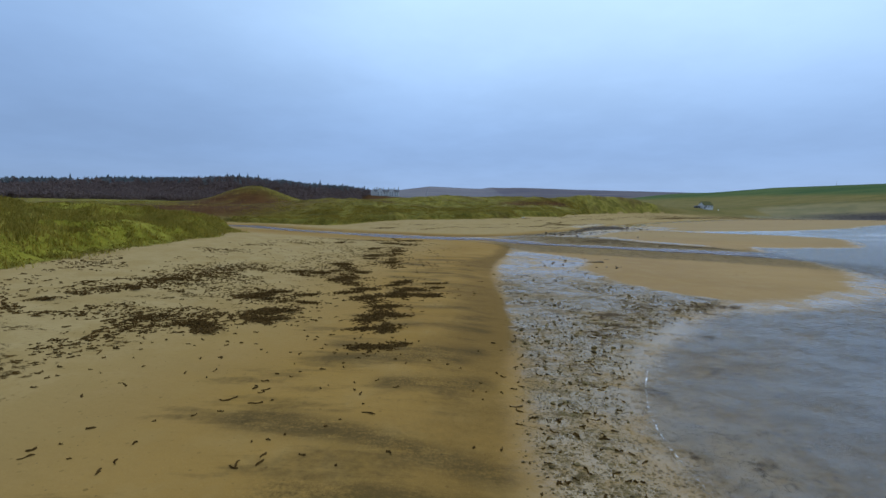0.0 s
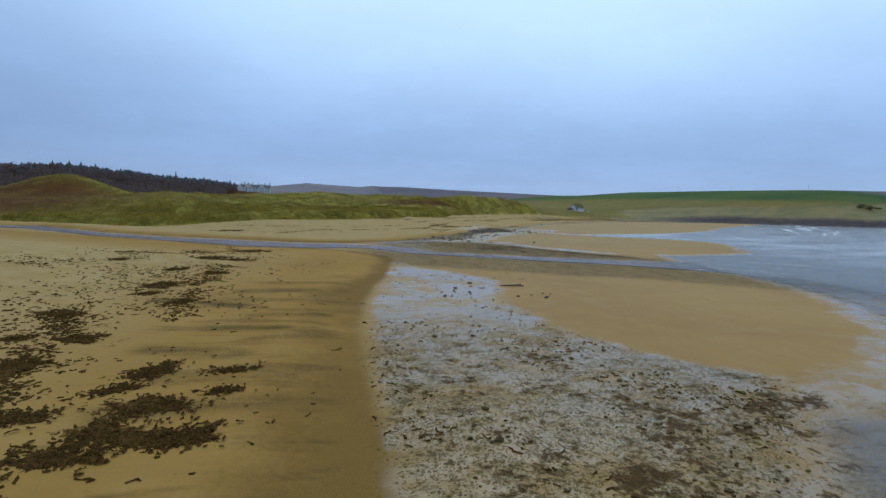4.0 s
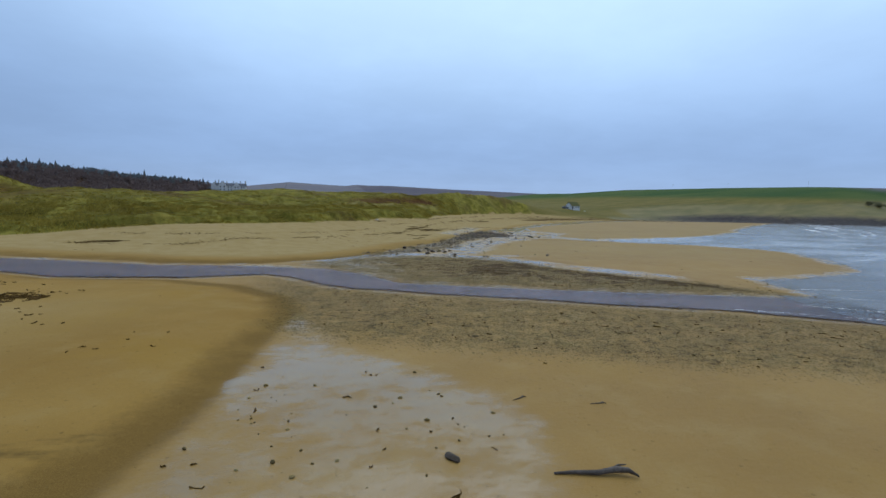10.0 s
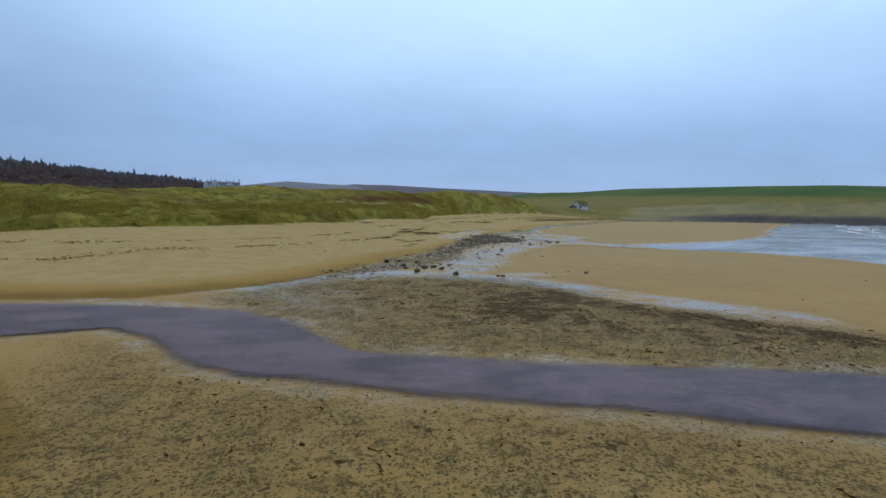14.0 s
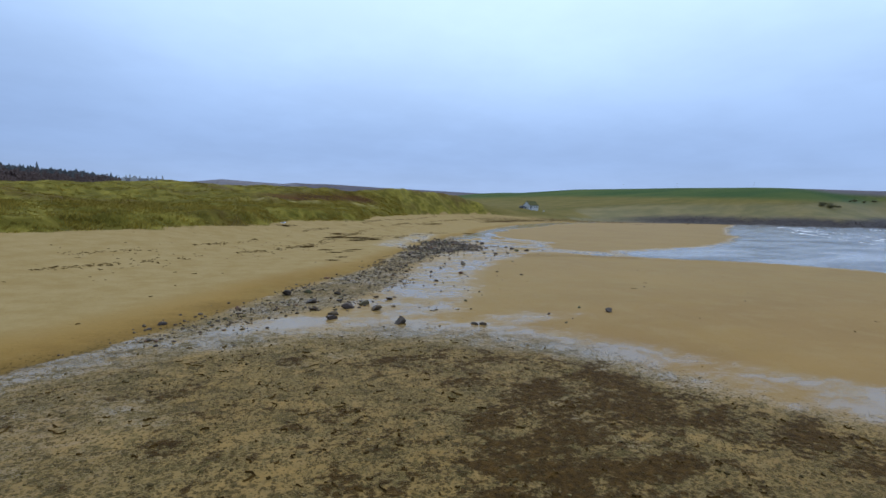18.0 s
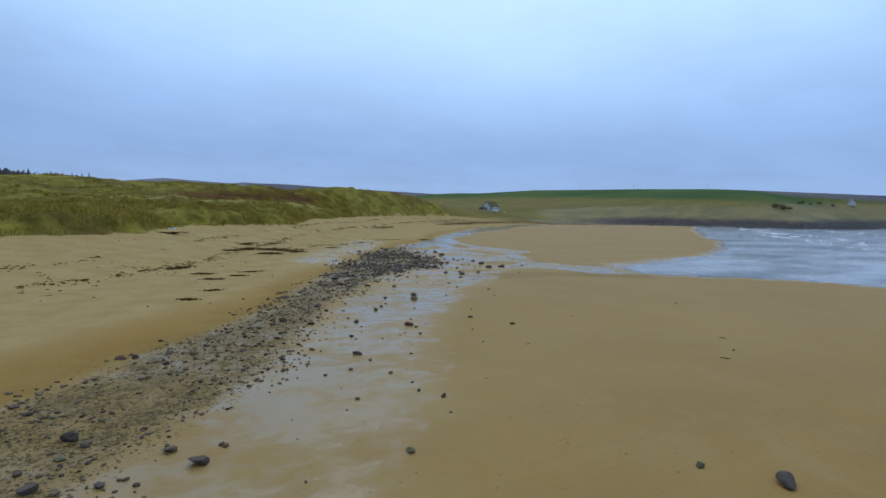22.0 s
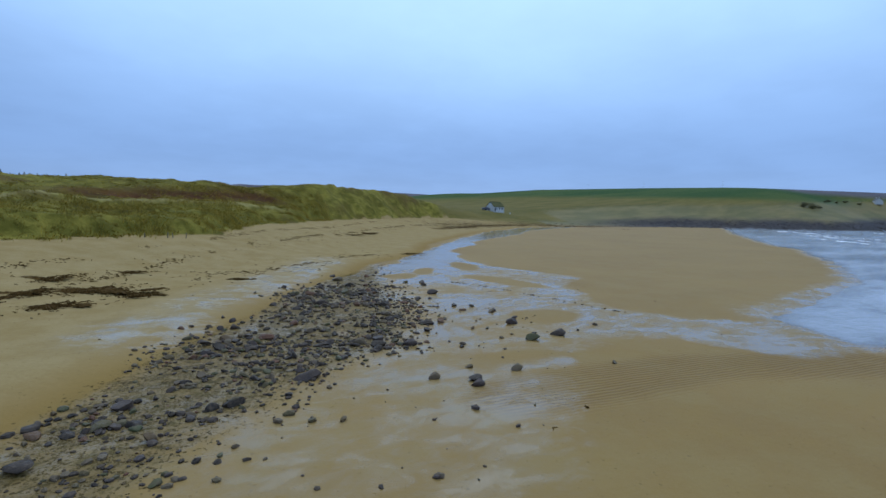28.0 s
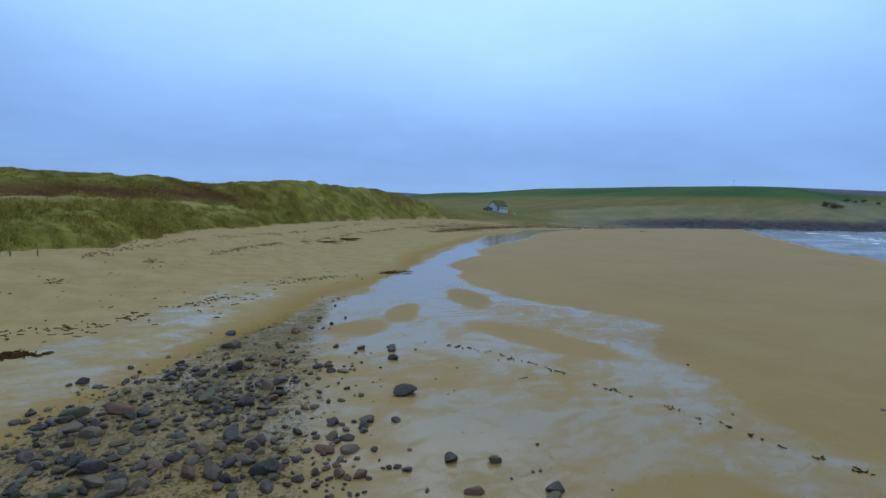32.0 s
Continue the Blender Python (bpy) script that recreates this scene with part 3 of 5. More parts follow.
CLUMPS_SOUTH = [(-9.4, 22.5, 1.1), (-8.9, 23.4, 0.8), (-7.8, 19.8, 1.3), (-7.3, 18.8, 1.1), (-7.2, 20.2, 0.8), (-6.4, 29.0, 0.9), (-8.2, 31.0, 0.9), (-9.6, 30.8, 0.8), (-5.8, 32.4, 0.8), (-3.9, 24.0, 1.0),
                (-5.1, 25.0, 0.7), (-4.5, 26.3, 0.7), (-2.7, 21.9, 0.8), (-2.8, 20.1, 0.8), (-3.1, 19.2, 0.6), (-1.9, 20.1, 0.5), (-2.9, 17.9, 0.6), (-2.1, 17.9, 0.8), (-1.9, 15.7, 0.7), (-2.7, 15.6, 0.6),
                (-7.0, 23.8, 0.6), (-6.4, 22.2, 0.5), (-8.5, 24.1, 0.5), (-4.7, 47.2, 1.1), (-7.0, 47.6, 0.8), (-4.5, 53.5, 0.9), (-7.8, 35.7, 1.0), (-8.8, 17.2, 0.9), (-9.7, 17.3, 0.6), (-11.1, 17.5, 0.5),
                (-14.2, 24.3, 0.7), (-14.3, 21.8, 0.6), (-15.7, 18.5, 0.6), (-0.7, 24.9, 0.9), (-2.6, 24.4, 0.9), (-2.4, 25.4, 0.9), (-1.5, 25.0, 0.9), (-6.0, 29.7, 0.8), (-4.1, 26.2, 0.7), (-2.4, 28.7, 0.5),
                (-3.0, 27.7, 0.6), (-0.4, 27.4, 0.5), (-4.2, 38.3, 0.7), (-6.1, 40.1, 0.7), (-7.3, 32.3, 0.5), (-10.8, 49.4, 0.8)]
CLUMPS_NORTH = [(-2.5, 29.1, 0.8), (-0.5, 28.9, 0.6), (-6.6, 53.4, 1.3), (-4.7, 61.5, 1.6), (-6.4, 42.3, 1.2), (-1.8, 26.6, 1.2), (30.1, 128.8, 2.2), (29.5, 125.0, 1.5), (28.0, 127.5, 1.2), (32.3, 127.6, 1.3),
                (28.2, 130.9, 1.2), (26.9, 125.7, 1.0), (31.3, 134.2, 0.8), (24.8, 106.3, 0.35), (27.3, 113.3, 0.4), (24.9, 110.2, 0.45), (26.4, 111.5, 0.4), (24.4, 112.6, 0.5), (23.7, 104.0, 0.3), (-10.5, 91.5, 1.5),
                (21.5, 131.9, 1.4), (56.2, 149.4, 1.0), (57.4, 175.0, 1.6), (62.0, 181.0, 1.8), (37.5, 132.1, 0.6), (23.0, 115.5, 0.9)]
LAGOON = [(44.6, 126), (45.7, 133.2), (48.9, 137.9), (54.9, 146.9), (62, 157.5), (72.8, 171.2), (93, 194), (125, 222), (157, 233), (150, 226), (118, 207), (98, 186), (76.3, 167.1), (65.3, 152.8),
          (60.6, 146.1), (60.4, 138.3), (62.2, 133.4), (63.2, 129.5), (59.4, 125.4), (57.4, 121.4), (57.0, 118.5), (57.9, 115.8), (60.4, 114.2), (64, 114.1), (66, 112), (62, 107.6), (57.5, 108.2), (54.4, 109.4), (52.4, 112.2),
          (50.0, 112.8), (47.8, 111.9), (44.4, 112.4), (42.6, 113.2), (40.4, 113.9), (41.6, 116.3), (43.4, 119.5)]
HUMPS = [(-67, 171, 9.5, 6.4), (-26, 138, 15, 1.4), (6, 192, 20, 3.8), (54, 206, 11, 3.7), (23, 194, 7, 0.9), (36, 198, 8, 2.0), (66, 215, 10, 4.2), (78, 228, 11, 3.6), (92, 239, 11, 2.8), (110, 249, 13, 1.4), (80, 250, 22, 2.4)]
GREEN_HILL = [(252, 454, 14.4), (290, 428, 19.2), (322, 399, 20.6), (350, 369, 21.9), (382, 324, 22.5), (450, 310, 23), (530, 300, 24.5), (650, 270, 25), (900, 120, 24), (1400, -100, 22)]
MOOR = [(-700, 1380, 25), (-330, 1480, 26), (-149, 1492, 44), (-46, 1499, 59), (150, 1490, 53), (362, 1456, 46), (700, 1326, 35), (1100, 1050, 30)]
WOOD_HILL = [(-560, 330, 9), (-378, 425, 13), (-307, 500, 20), (-238, 556, 28), (-150, 585, 20), (-69, 585, 15.5), (0, 600, 11), (60, 620, 8)]


def land(x, y):
    """Height of the ground and what covers it."""
    a = {}
    wob = (fbm(x, y, 5, 3) - 0.5) * 2.0
    base = np.maximum(-SLOPE * x, SEA + 0.07)
    h = base + (fbm(x, y, 9, 11) - 0.5) * 0.06
    us, un = inside(x, y, UPPER_SOUTH) + wob * 0.35, inside(x, y, UPPER_NORTH) + wob * 0.4
    up = np.maximum(us, un)
    h = h + np.where(up > 0, 0.20 * ss(up, 0, 3) + 0.010 * np.minimum(up, 25) + 1.05 * ss(up, 8, 26), 0)
    sea = inside(x, y, SEA_AREA) + wob * 0.5 + (fbm(x, y, 1.4, 5) - 0.5) * 0.9
    h = np.where(sea > -2, h + (base - 0.16 - h) * ss(sea, -1.6, 1.4) - 1.2 * ss(sea, 4, 60), h)
    st = inside(x, y, STREAM) + wob * 0.22
    h = np.where(st > -2.5, h + (base - 0.15 - h) * ss(st, -1.9, 0.9), h)
    # dunes
    dn, ds = inside(x, y, DUNE_NORTH) + wob * 1.6 + (fbm(x, y, 3.2, 17) - 0.5) * 3.5 + (fbm(x, y, 11, 19, 2) - 0.5) * 4.0, inside(x, y, DUNE_SOUTH) + wob * 1.2 + (fbm(x, y, 6, 23, 3) - 0.5) * 3.0
    lump = fbm(x, y, 7, 21, 4) - 0.42
    roll = fbm(x, y, 38, 31, 3) - 0.45
    knob = ss(fbm(x, y, 2.6, 27, 2), 0.42, 0.72) - 0.35
    terrace = np.exp(-((line_dist(x, y, LEDGE) / 1.6) ** 2))
    tame = 1 - ss(y, 250, 380)
    lump = lump * (1 - 0.6 * ss(x, 38, 58))
    hn = 1.0 * ss(dn, 0, 4) + 0.7 * ss(dn, 8, 26) + 1.0 * ss(dn, 25, 60) + lump * 1.3 * ss(dn, 0, 4) + knob * 0.28 * ss(dn, 0, 3) + 0.5 * terrace + roll * 2.6 * ss(dn, 6, 30)
    hn = hn * (1 - 0.6 * ss(-x, 15, 60))
    for cx, cy, r, top in HUMPS:
        q = (x - cx) ** 2 + (y - cy) ** 2
        hn = hn + top * np.exp(-q / (2 * r * r)) * ss(dn, -1, 11)
    h = h + 0.9 * ss(dn, -14, 0) * ss(y, 105, 145) * tame
    h = h + np.where(dn > 0, hn * tame, 0) * ss(dn, 0, 3)
    h = h + np.where(ds > 0, 1.3 * ss(ds, 0, 5) + 1.0 * ss(ds, 5, 16) + lump * 1.5 * ss(ds, 0, 4) + knob * 0.45 * ss(ds, 0, 3) + roll * 0.8, 0) * ss(ds, 0, 3)
    # the far shore, its green hill, the wood and the moor
    fl = inside(x, y, LAND_FAR)
    jag = (fbm(x, y, 16, 41, 4) - 0.5) * 14
    far = np.where(fl > -30, (SEA - 1.4) + 4.4 * ss(fl + jag * 0.6, -6, 14) * (0.45 + 0.55 * ss(x, 165, 230)) + 4.4 * ss(fl + jag * 0.3, 6, 42), -9)
    far = np.where(fl > 0, np.maximum(far, -9), far)
    def ridge(line, width):
        d, top = line_dist(x, y, line, [p[2] for p in line])
        return top * np.exp(-((d / width) ** 2))
    hill = ridge(GREEN_HILL, 125) * ss(fl, 0, 60)
    wood = ridge(WOOD_HILL, 72) * ss(y + 0.3 * x, 60, 240)
    moor = ridge(MOOR, 420)
    h = np.where(fl > -30, np.maximum(h, far), h)
    h = np.where((fl > 0) & (x > 110), np.maximum(h, far), h)
    h = h + np.where(fl > 0, np.maximum(hill * 0.80, moor), np.where(y > 100, np.maximum(wood * 0.9, moor), 0))
    h = h + 1.9 * np.exp(-(((x - 139) / 16) ** 2 + ((y - 260) / 14) ** 2))
    # what covers it
    grassy = np.maximum(dn, ds)
    a["grass"] = np.maximum(ss(grassy, -0.6, 1.6), ss(fl, 30, 40) * (x > 100))
    a["lush"] = ss(ds, 0, 2)
    a["pale_ledge"] = np.exp(-((line_dist(x, y, LEDGE) / 0.7) ** 2)) * ss(dn, 0, 3)
    a["heath"] = np.maximum(np.exp(-(((x + 66) / 34) ** 2 + ((y - 124) / 20) ** 2) ** 2), np.exp(-(((x + 66) / 24) ** 2 + ((y - 154) / 13) ** 2) ** 2)) * ss(dn, 0, 3)
    a["heath"] = np.maximum(a["heath"], np.exp(-((line_dist(x, y, [(24, 173), (32, 183), (40, 190), (47, 194)]) / 4.5) ** 2)) * ss(dn, 4, 8))
    a["heath"] = np.maximum(a["heath"], ss(wood, 2.5, 5) * (y > 225) * (x < -20))
    a["rock"] = ss(x, 158, 215) * np.where((x > 120), ss(fl + jag, -12, -4) * (1 - ss(fl + jag * 0.7, 9, 17)), 0)
    a["rough_grass"] = np.where(x > 105, ss(fl + wob * 1.5, 1.5, 5), 0) * (1 - ss(hill, 5.0, 11.0))
    a["field"] = np.where((fl > 0) | (hill > 4), ss(hill, 4.5, 10.0), 0) * (1 - ss(x - 0.5 * y, 240, 330) * 0.6)
    a["moor"] = np.maximum(ss(moor, 9, 20), ss(x - 0.5 * y, 205, 265) * ss(hill, 14.5, 19.5))
    a["dry"] = np.maximum(ss(us, 4, 16), ss(un, 0.8 - 0.8 * ss(y, 96, 112), 4.5 - 1.8 * ss(y, 96, 112)))
    reach = 1 - 0.50 * ss(y, 40, 48) * (1 - ss(y, 74, 80)) - 0.35 * ss(y, 74, 80)
    bank = ss(up, -0.6, 0.2) * (1 - ss(up / reach, 0.3, 4.6)) * (0.6 + 0.4 * ss(vnoise(x, y, 11, 51), 0.2, 0.6))
    a["damp"] = np.maximum(bank * (1 - 0.40 * ss(y, 74, 84)) * (1 - 0.75 * ss(y, 100, 116)), 0.30 * ss(-us, -7, -1) * (us > 0) * ss(y, 56, 64))
    a["damp"] = np.maximum(a["damp"], 0.45 * ss(inside(x, y, BAND), -0.5, 1.0))
    a["bar"] = ss(y, 74, 92) * (1 - ss(un, 0.5, 2.5))
    a["litter"] = np.maximum.reduce([np.exp(-((line_dist(x, y, q) + wob * 0.25) / 0.42) ** 2) for q in LITTER])
    a["stain"] = ss(us, -0.3, 1.5) * (1 - ss(us, 4.5, 10)) * (1 - ss(y, 40, 56))
    fa = inside(x, y, FLAT) + wob
    ba = inside(x, y, BAND) + wob * 0.6
    sp = inside(x, y, STRIP) + wob * 0.4
    south_bank = (1 - ss(np.abs(st + 5.5), 3.5, 6.5)) * ss(x, 4.0, 8.5) * ss(71 - 0.45 * (x - 4) - y, -1, 1) * (1 - ss(up, -0.3, 1.6))
    a["gravel"] = np.maximum.reduce([0.66 * ss(fa, -1.5, 1.5), 0.54 * ss(ba, -0.6, 1.0), 0.44 * ss(sp, 0, 1) * (1 - ss(y, 28, 42)), 0.44 * south_bank, 0.30 * ss(sea, -1, 1) * (1 - ss(sea, 8, 18)) * (1 - ss(y, 24, 30))])
    ledge = line_dist(x, y, [(22.5, 72), (25, 74.5), (27.5, 75.5), (28.7, 73), (30.5, 70.5), (34, 66.5), (41, 62)])
    a["weed"] = np.maximum.reduce([0.80 * ss(fa, -0.5, 1.5) * (1 - ss(ledge, 1.2, 4.2)), 0.50 * ss(fa, 0, 3) * ss(x, 13, 20), 0.34 * ss(fa, 0, 3), 0.40 * ss(sp, 0, 1.5) * (1 - ss(y, 29, 38)) * (0.6 + 0.4 * ss(y, 10, 20)), 0.58 * np.exp(-((line_dist(x, y, [(6, 19), (10, 24), (14.5, 25)]) / 2.2) ** 2)), 0.36 * ss(sea, -1, 0) * (1 - ss(sea, 6, 16)) * (1 - ss(y, 24, 30)), 0.34 * (1 - ss(line_dist(x, y, [(-14, 10), (-11, 20), (-8, 28), (-7, 38), (-6, 50)]), 1.5, 6.0)), 0.24 * south_bank, 0.85 * np.exp(-(((line_dist(x, y, [(88, 205), (112, 225), (138, 234.5), (165, 236), (200, 240)]) + wob) / 2.6) ** 2))])
    matted = 0 * x
    for cx, cy, size in CLUMPS_SOUTH + CLUMPS_NORTH:
        matted = np.maximum(matted, np.exp(-(((x - cx) / (0.85 * size)) ** 2 + ((y - cy) / (0.42 * size)) ** 2)))
    a["weed"] = np.maximum(a["weed"], 1.15 * matted)
    lg = inside(x, y, LAGOON) + wob * 0.5 + (fbm(x, y, 7, 13) - 0.5) * 3.0
    deep = ss(lg, -0.5, 1.2) * (0.55 + 0.37 * ss(y - 0.5 * (x - 50), 126, 150))
    for cx, cy, rx, ry, turn in ISLANDS:
        c, d = math.cos(radians(turn)), math.sin(radians(turn))
        u, v = (x - cx) * c + (y - cy) * d + wob * 0.5, (y - cy) * c - (x - cx) * d
        deep = deep * (1 - 0.8 * (1 - ss(np.hypot(u / rx, v / ry), 0.65, 1.25)))
    sheen = [(8, 79), (12, 81), (15, 83.2), (19, 84.2), (23, 83.4), (28, 79.6), (31.5, 73.8), (36, 68.5)]
    tail = [(24, 87), (27, 91), (30, 97), (34, 103), (38, 108), (41.5, 111)]
    hollow = [(33, 119), (34.6, 122.5), (37, 127), (39.3, 131), (41.3, 134.5), (43.4, 138.6), (45.6, 142.8)]
    gully = [(46.2, 112.0), (44, 112.0), (41.7, 111.2), (40.3, 110.1), (39.5, 109.1), (38.7, 108.5), (37.5, 107.6), (36.6, 106.0)]
    gully_b = [(39.5, 109.2), (38.5, 109.6), (37.2, 109.2), (36.2, 108.0)]
    fs = 0.57 * (1 - ss(line_dist(x, y, sheen), 0.8, 4.2))
    ft = 0.54 * (1 - ss(line_dist(x, y, tail), 1.5, 6.0))
    fh = 0.50 * (1 - ss(line_dist(x, y, hollow), 0.8, 4.2))
    fg = 0.60 * (1 - ss(np.minimum(line_dist(x, y, gully), line_dist(x, y, gully_b)) + wob * 0.5, 0.1, 1.1))
    shore = 0.62 * ss(sea, -4.5, -0.3)
    strm = 0.48 * ss(st, -2.6, -0.2)
    fp = 0.50 * np.exp(-(((x - 29) / 5) ** 2 + ((y - 83.6) / 1.8) ** 2))
    foot = [(36, 108.5), (39.5, 112.8), (42, 116.5), (44, 120.5), (45.8, 126), (47, 131)]
    fp = np.maximum(fp, 0.52 * (1 - ss(line_dist(x, y, foot), 1.0, 2.8)))
    a["film"] = np.maximum.reduce([deep, fp, fs, ft, fh, fg, shore, strm, ss(sp, -1.2, 1.2) * (0.60 + 0.02 * ss(y, 44, 50)), 0.43 * ss(ba, -1.6, 0.4), 0.26 * ss(fa, 0, 2), 0.46 * ss(fa, -2, 0) * (1 - ss(x, 13, 21))])
    a["film"] = np.where(up > 0.1, fh, a["film"]) * (1 - ss(np.maximum(dn, np.where(x > 120, fl, -99)), -1, 1))
    a["wet"] = 0.7 * (1 - ss(up, -0.8, 0.4)) * (1 - a["grass"])
    crest = line_dist(x, y, [(42.5, 109.9), (46, 109.9), (49.5, 109.9), (53, 109.0), (57, 107.6)])
    rp = 1.0 * (1 - ss(crest + wob * 0.4, 0.6, 2.0)) + 0.6 * np.exp(-(((x - 59.5) / 2.2) ** 2 + ((y - 127) / 3.6) ** 2)) + 0.16 * np.exp(-(((x - 45) / 9) ** 2 + ((y - 97) / 4.5) ** 2))
    a["ripple"] = np.clip(rp, 0, 1) * (1 - ss(up, -1, 0))
    return h, a


def height(x, y):
    """Height of the ground sheet, between its corners."""
    x, y = np.atleast_1d(np.asarray(x, float)), np.atleast_1d(np.asarray(y, float))
    i, j = np.clip(np.searchsorted(GX, x) - 1, 0, len(GX) - 2), np.clip(np.searchsorted(GY, y) - 1, 0, len(GY) - 2)
    u, v = (x - GX[i]) / (GX[i + 1] - GX[i]), (y - GY[j]) / (GY[j + 1] - GY[j])
    return (GROUND_Z[j, i] * (1 - u) + GROUND_Z[j, i + 1] * u) * (1 - v) + (GROUND_Z[j + 1, i] * (1 - u) + GROUND_Z[j + 1, i + 1] * u) * v


def mesh_from(name, verts, faces, sides, material, smooth=True):
    """A mesh from arrays: faces is one flat row of corner numbers, sides the corners of each face."""
    verts, faces, sides = np.asarray(verts, np.float32), np.asarray(faces, np.int32).ravel(), np.asarray(sides, np.int32)
    me = bpy.data.meshes.new(name)
    me.vertices.add(len(verts))
    me.vertices.foreach_set("co", verts.ravel())
    me.loops.add(len(faces))
    me.loops.foreach_set("vertex_index", faces)
    me.polygons.add(len(sides))
    me.polygons.foreach_set("loop_start", np.concatenate(([0], np.cumsum(sides)[:-1])).astype(np.int32))
    me.polygons.foreach_set("use_smooth", np.full(len(sides), smooth))
    me.update(calc_edges=True)
    me.materials.append(material)
    return me


def sheet(name, xs, ys, zfun, material, keep=None):
    gx, gy = np.meshgrid(xs, ys)
    x, y = gx.ravel(), gy.ravel()
    z = zfun(x, y)
    nx, ny = len(xs), len(ys)
    i = np.arange(nx * ny).reshape(ny, nx)
    q = np.stack([i[:-1, :-1], i[:-1, 1:], i[1:, 1:], i[1:, :-1]], -1).reshape(-1, 4)
    if keep is not None:
        k = keep(x, y)
        q = q[k[q].any(1)]
        used, inv = np.unique(q, return_inverse=True)
        x, y, z, q = x[used], y[used], z[used], inv.reshape(-1, 4)
    return mesh_from(name, np.stack([x, y, z], -1), q, np.full(len(q), 4), material)


def spread(lo, hi, step, far_lo, far_hi, grow=1.07):
    mid_v = list(np.arange(lo, hi + step / 2, step))
    up_v, s = [], step
    while (up_v[-1] if up_v else hi) < far_hi:
        s *= grow
        up_v.append((up_v[-1] if up_v else hi) + s)
    dn_v, s = [], step
    while (dn_v[-1] if dn_v else lo) > far_lo:
        s *= grow
        dn_v.append((dn_v[-1] if dn_v else lo) - s)
    return np.array(dn_v[::-1] + mid_v + up_v)


GX, GY = spread(-26, 66, 0.25, -2600, 3200, 1.035), spread(2, 156, 0.25, -500, 3200, 1.035)
kept, grid = {}, []


def ground_height(x, y):
    z, cover = land(x, y)
    kept.update(cover)
    grid.append(z.reshape(len(GY), len(GX)))
    return z


ground_me = sheet("ground", GX, GY, ground_height, M_GROUND)
GROUND_Z = grid[0]
for key, values in kept.items():
    ground_me.attributes.new(key, "FLOAT", "POINT").data.foreach_set("value", values.astype(np.float32))
ground = tagged(new("ground", ground_me), "ochre sand beach rising to grassy dunes, fields and moor", "ground", kind="structure")


def water_level(x, y):
    return np.maximum(-SLOPE * x - 0.045, SEA)


def swell(x, y):
    far_w = ss(x + 0.25 * y, 70, 130)
    return water_level(x, y) + far_w * (0.10 * (fbm(x + 0.35 * y, (y - 0.35 * x) * 0.35, 14, 61, 3) - 0.5))


sea_me = sheet("sea", spread(2, 90, 0.6, 2, 3200, 1.05), spread(-10, 190, 0.6, -1500, 400, 1.05), swell, M_SEA, lambda x, y: inside(x, y, SEA_AREA) > -3)
co = np.empty(len(sea_me.vertices) * 3, np.float32)
sea_me.vertices.foreach_get("co", co)
off = inside(co[0::3], co[1::3], SEA_AREA)
wash = 0.42 * ss(off, -0.4, 0.8) + 0.95 * ss(off, 0.5, 15) + 0.6 * ss(co[1::3], 40, 60)
sea_me.attributes.new("deep", "FLOAT", "POINT").data.foreach_set("value", wash.astype(np.float32))
sea_me.attributes.new("sky_pale", "FLOAT", "POINT").data.foreach_set("value", (ss(co[0::3] + 0.3 * co[1::3], 62, 115) * (1 - 0.7 * ss(co[0::3], 300, 500))).astype(np.float32))
tagged(new("sea", sea_me), "grey-blue shallow sea washing over the sand", "sea", kind="structure")
stream_me = sheet("stream", spread(-30, 44, 0.35, -60, 46), spread(50, 92, 0.35, 48, 100), lambda x, y: water_level(x, y) - 0.015 + 0.02 * (fbm(x, y, 1.6, 71, 2) - 0.5), M_STREAM,
                  lambda x, y: inside(x, y, STREAM) > -0.8)
co = np.empty(len(stream_me.vertices) * 3, np.float32)
stream_me.vertices.foreach_get("co", co)
stream_me.attributes.new("deep", "FLOAT", "POINT").data.foreach_set("value", (1.5 * ss(inside(co[0::3], co[1::3], STREAM), -0.5, 1.1)).astype(np.float32))
tagged(new("stream", stream_me), "peaty violet-grey stream rippling across the beach", "stream", kind="structure")


# ---- small building blocks ----
rng = np.random.default_rng(7)


def part(name, me, parent, label=""):
    ob = new(name, me)
    ob.parent = parent
    return tagged(ob, label)


def from_bm(name, bm, material, smooth=False):
    me = bpy.data.meshes.new(name)
    bmesh.ops.recalc_face_normals(bm, faces=bm.faces)
    bm.to_mesh(me)
    bm.free()
    for p in me.polygons:
        p.use_smooth = smooth
    me.materials.append(material)
    return me


def prism(name, profile, y0, y1, material, bevel=0.0):
    """An outline in x, z drawn out along y."""
    bm = bmesh.new()
    a = [bm.verts.new((x, y0, z)) for x, z in profile]
    b = [bm.verts.new((x, y1, z)) for x, z in profile]
    bm.faces.new(a)
    bm.faces.new(b[::-1])
    for i in range(len(a)):
        j = (i + 1) % len(a)
        bm.faces.new((a[j], a[i], b[i], b[j]))
    if bevel:
        bmesh.ops.bevel(bm, geom=bm.edges[:], offset=bevel, segments=1, affect="EDGES")
    return from_bm(name, bm, material)


def box(name, x0, x1, y0, y1, z0, z1, material, bevel=0.02):
    return prism(name, [(x0, z0), (x1, z0), (x1, z1), (x0, z1)], y0, y1, material, bevel)


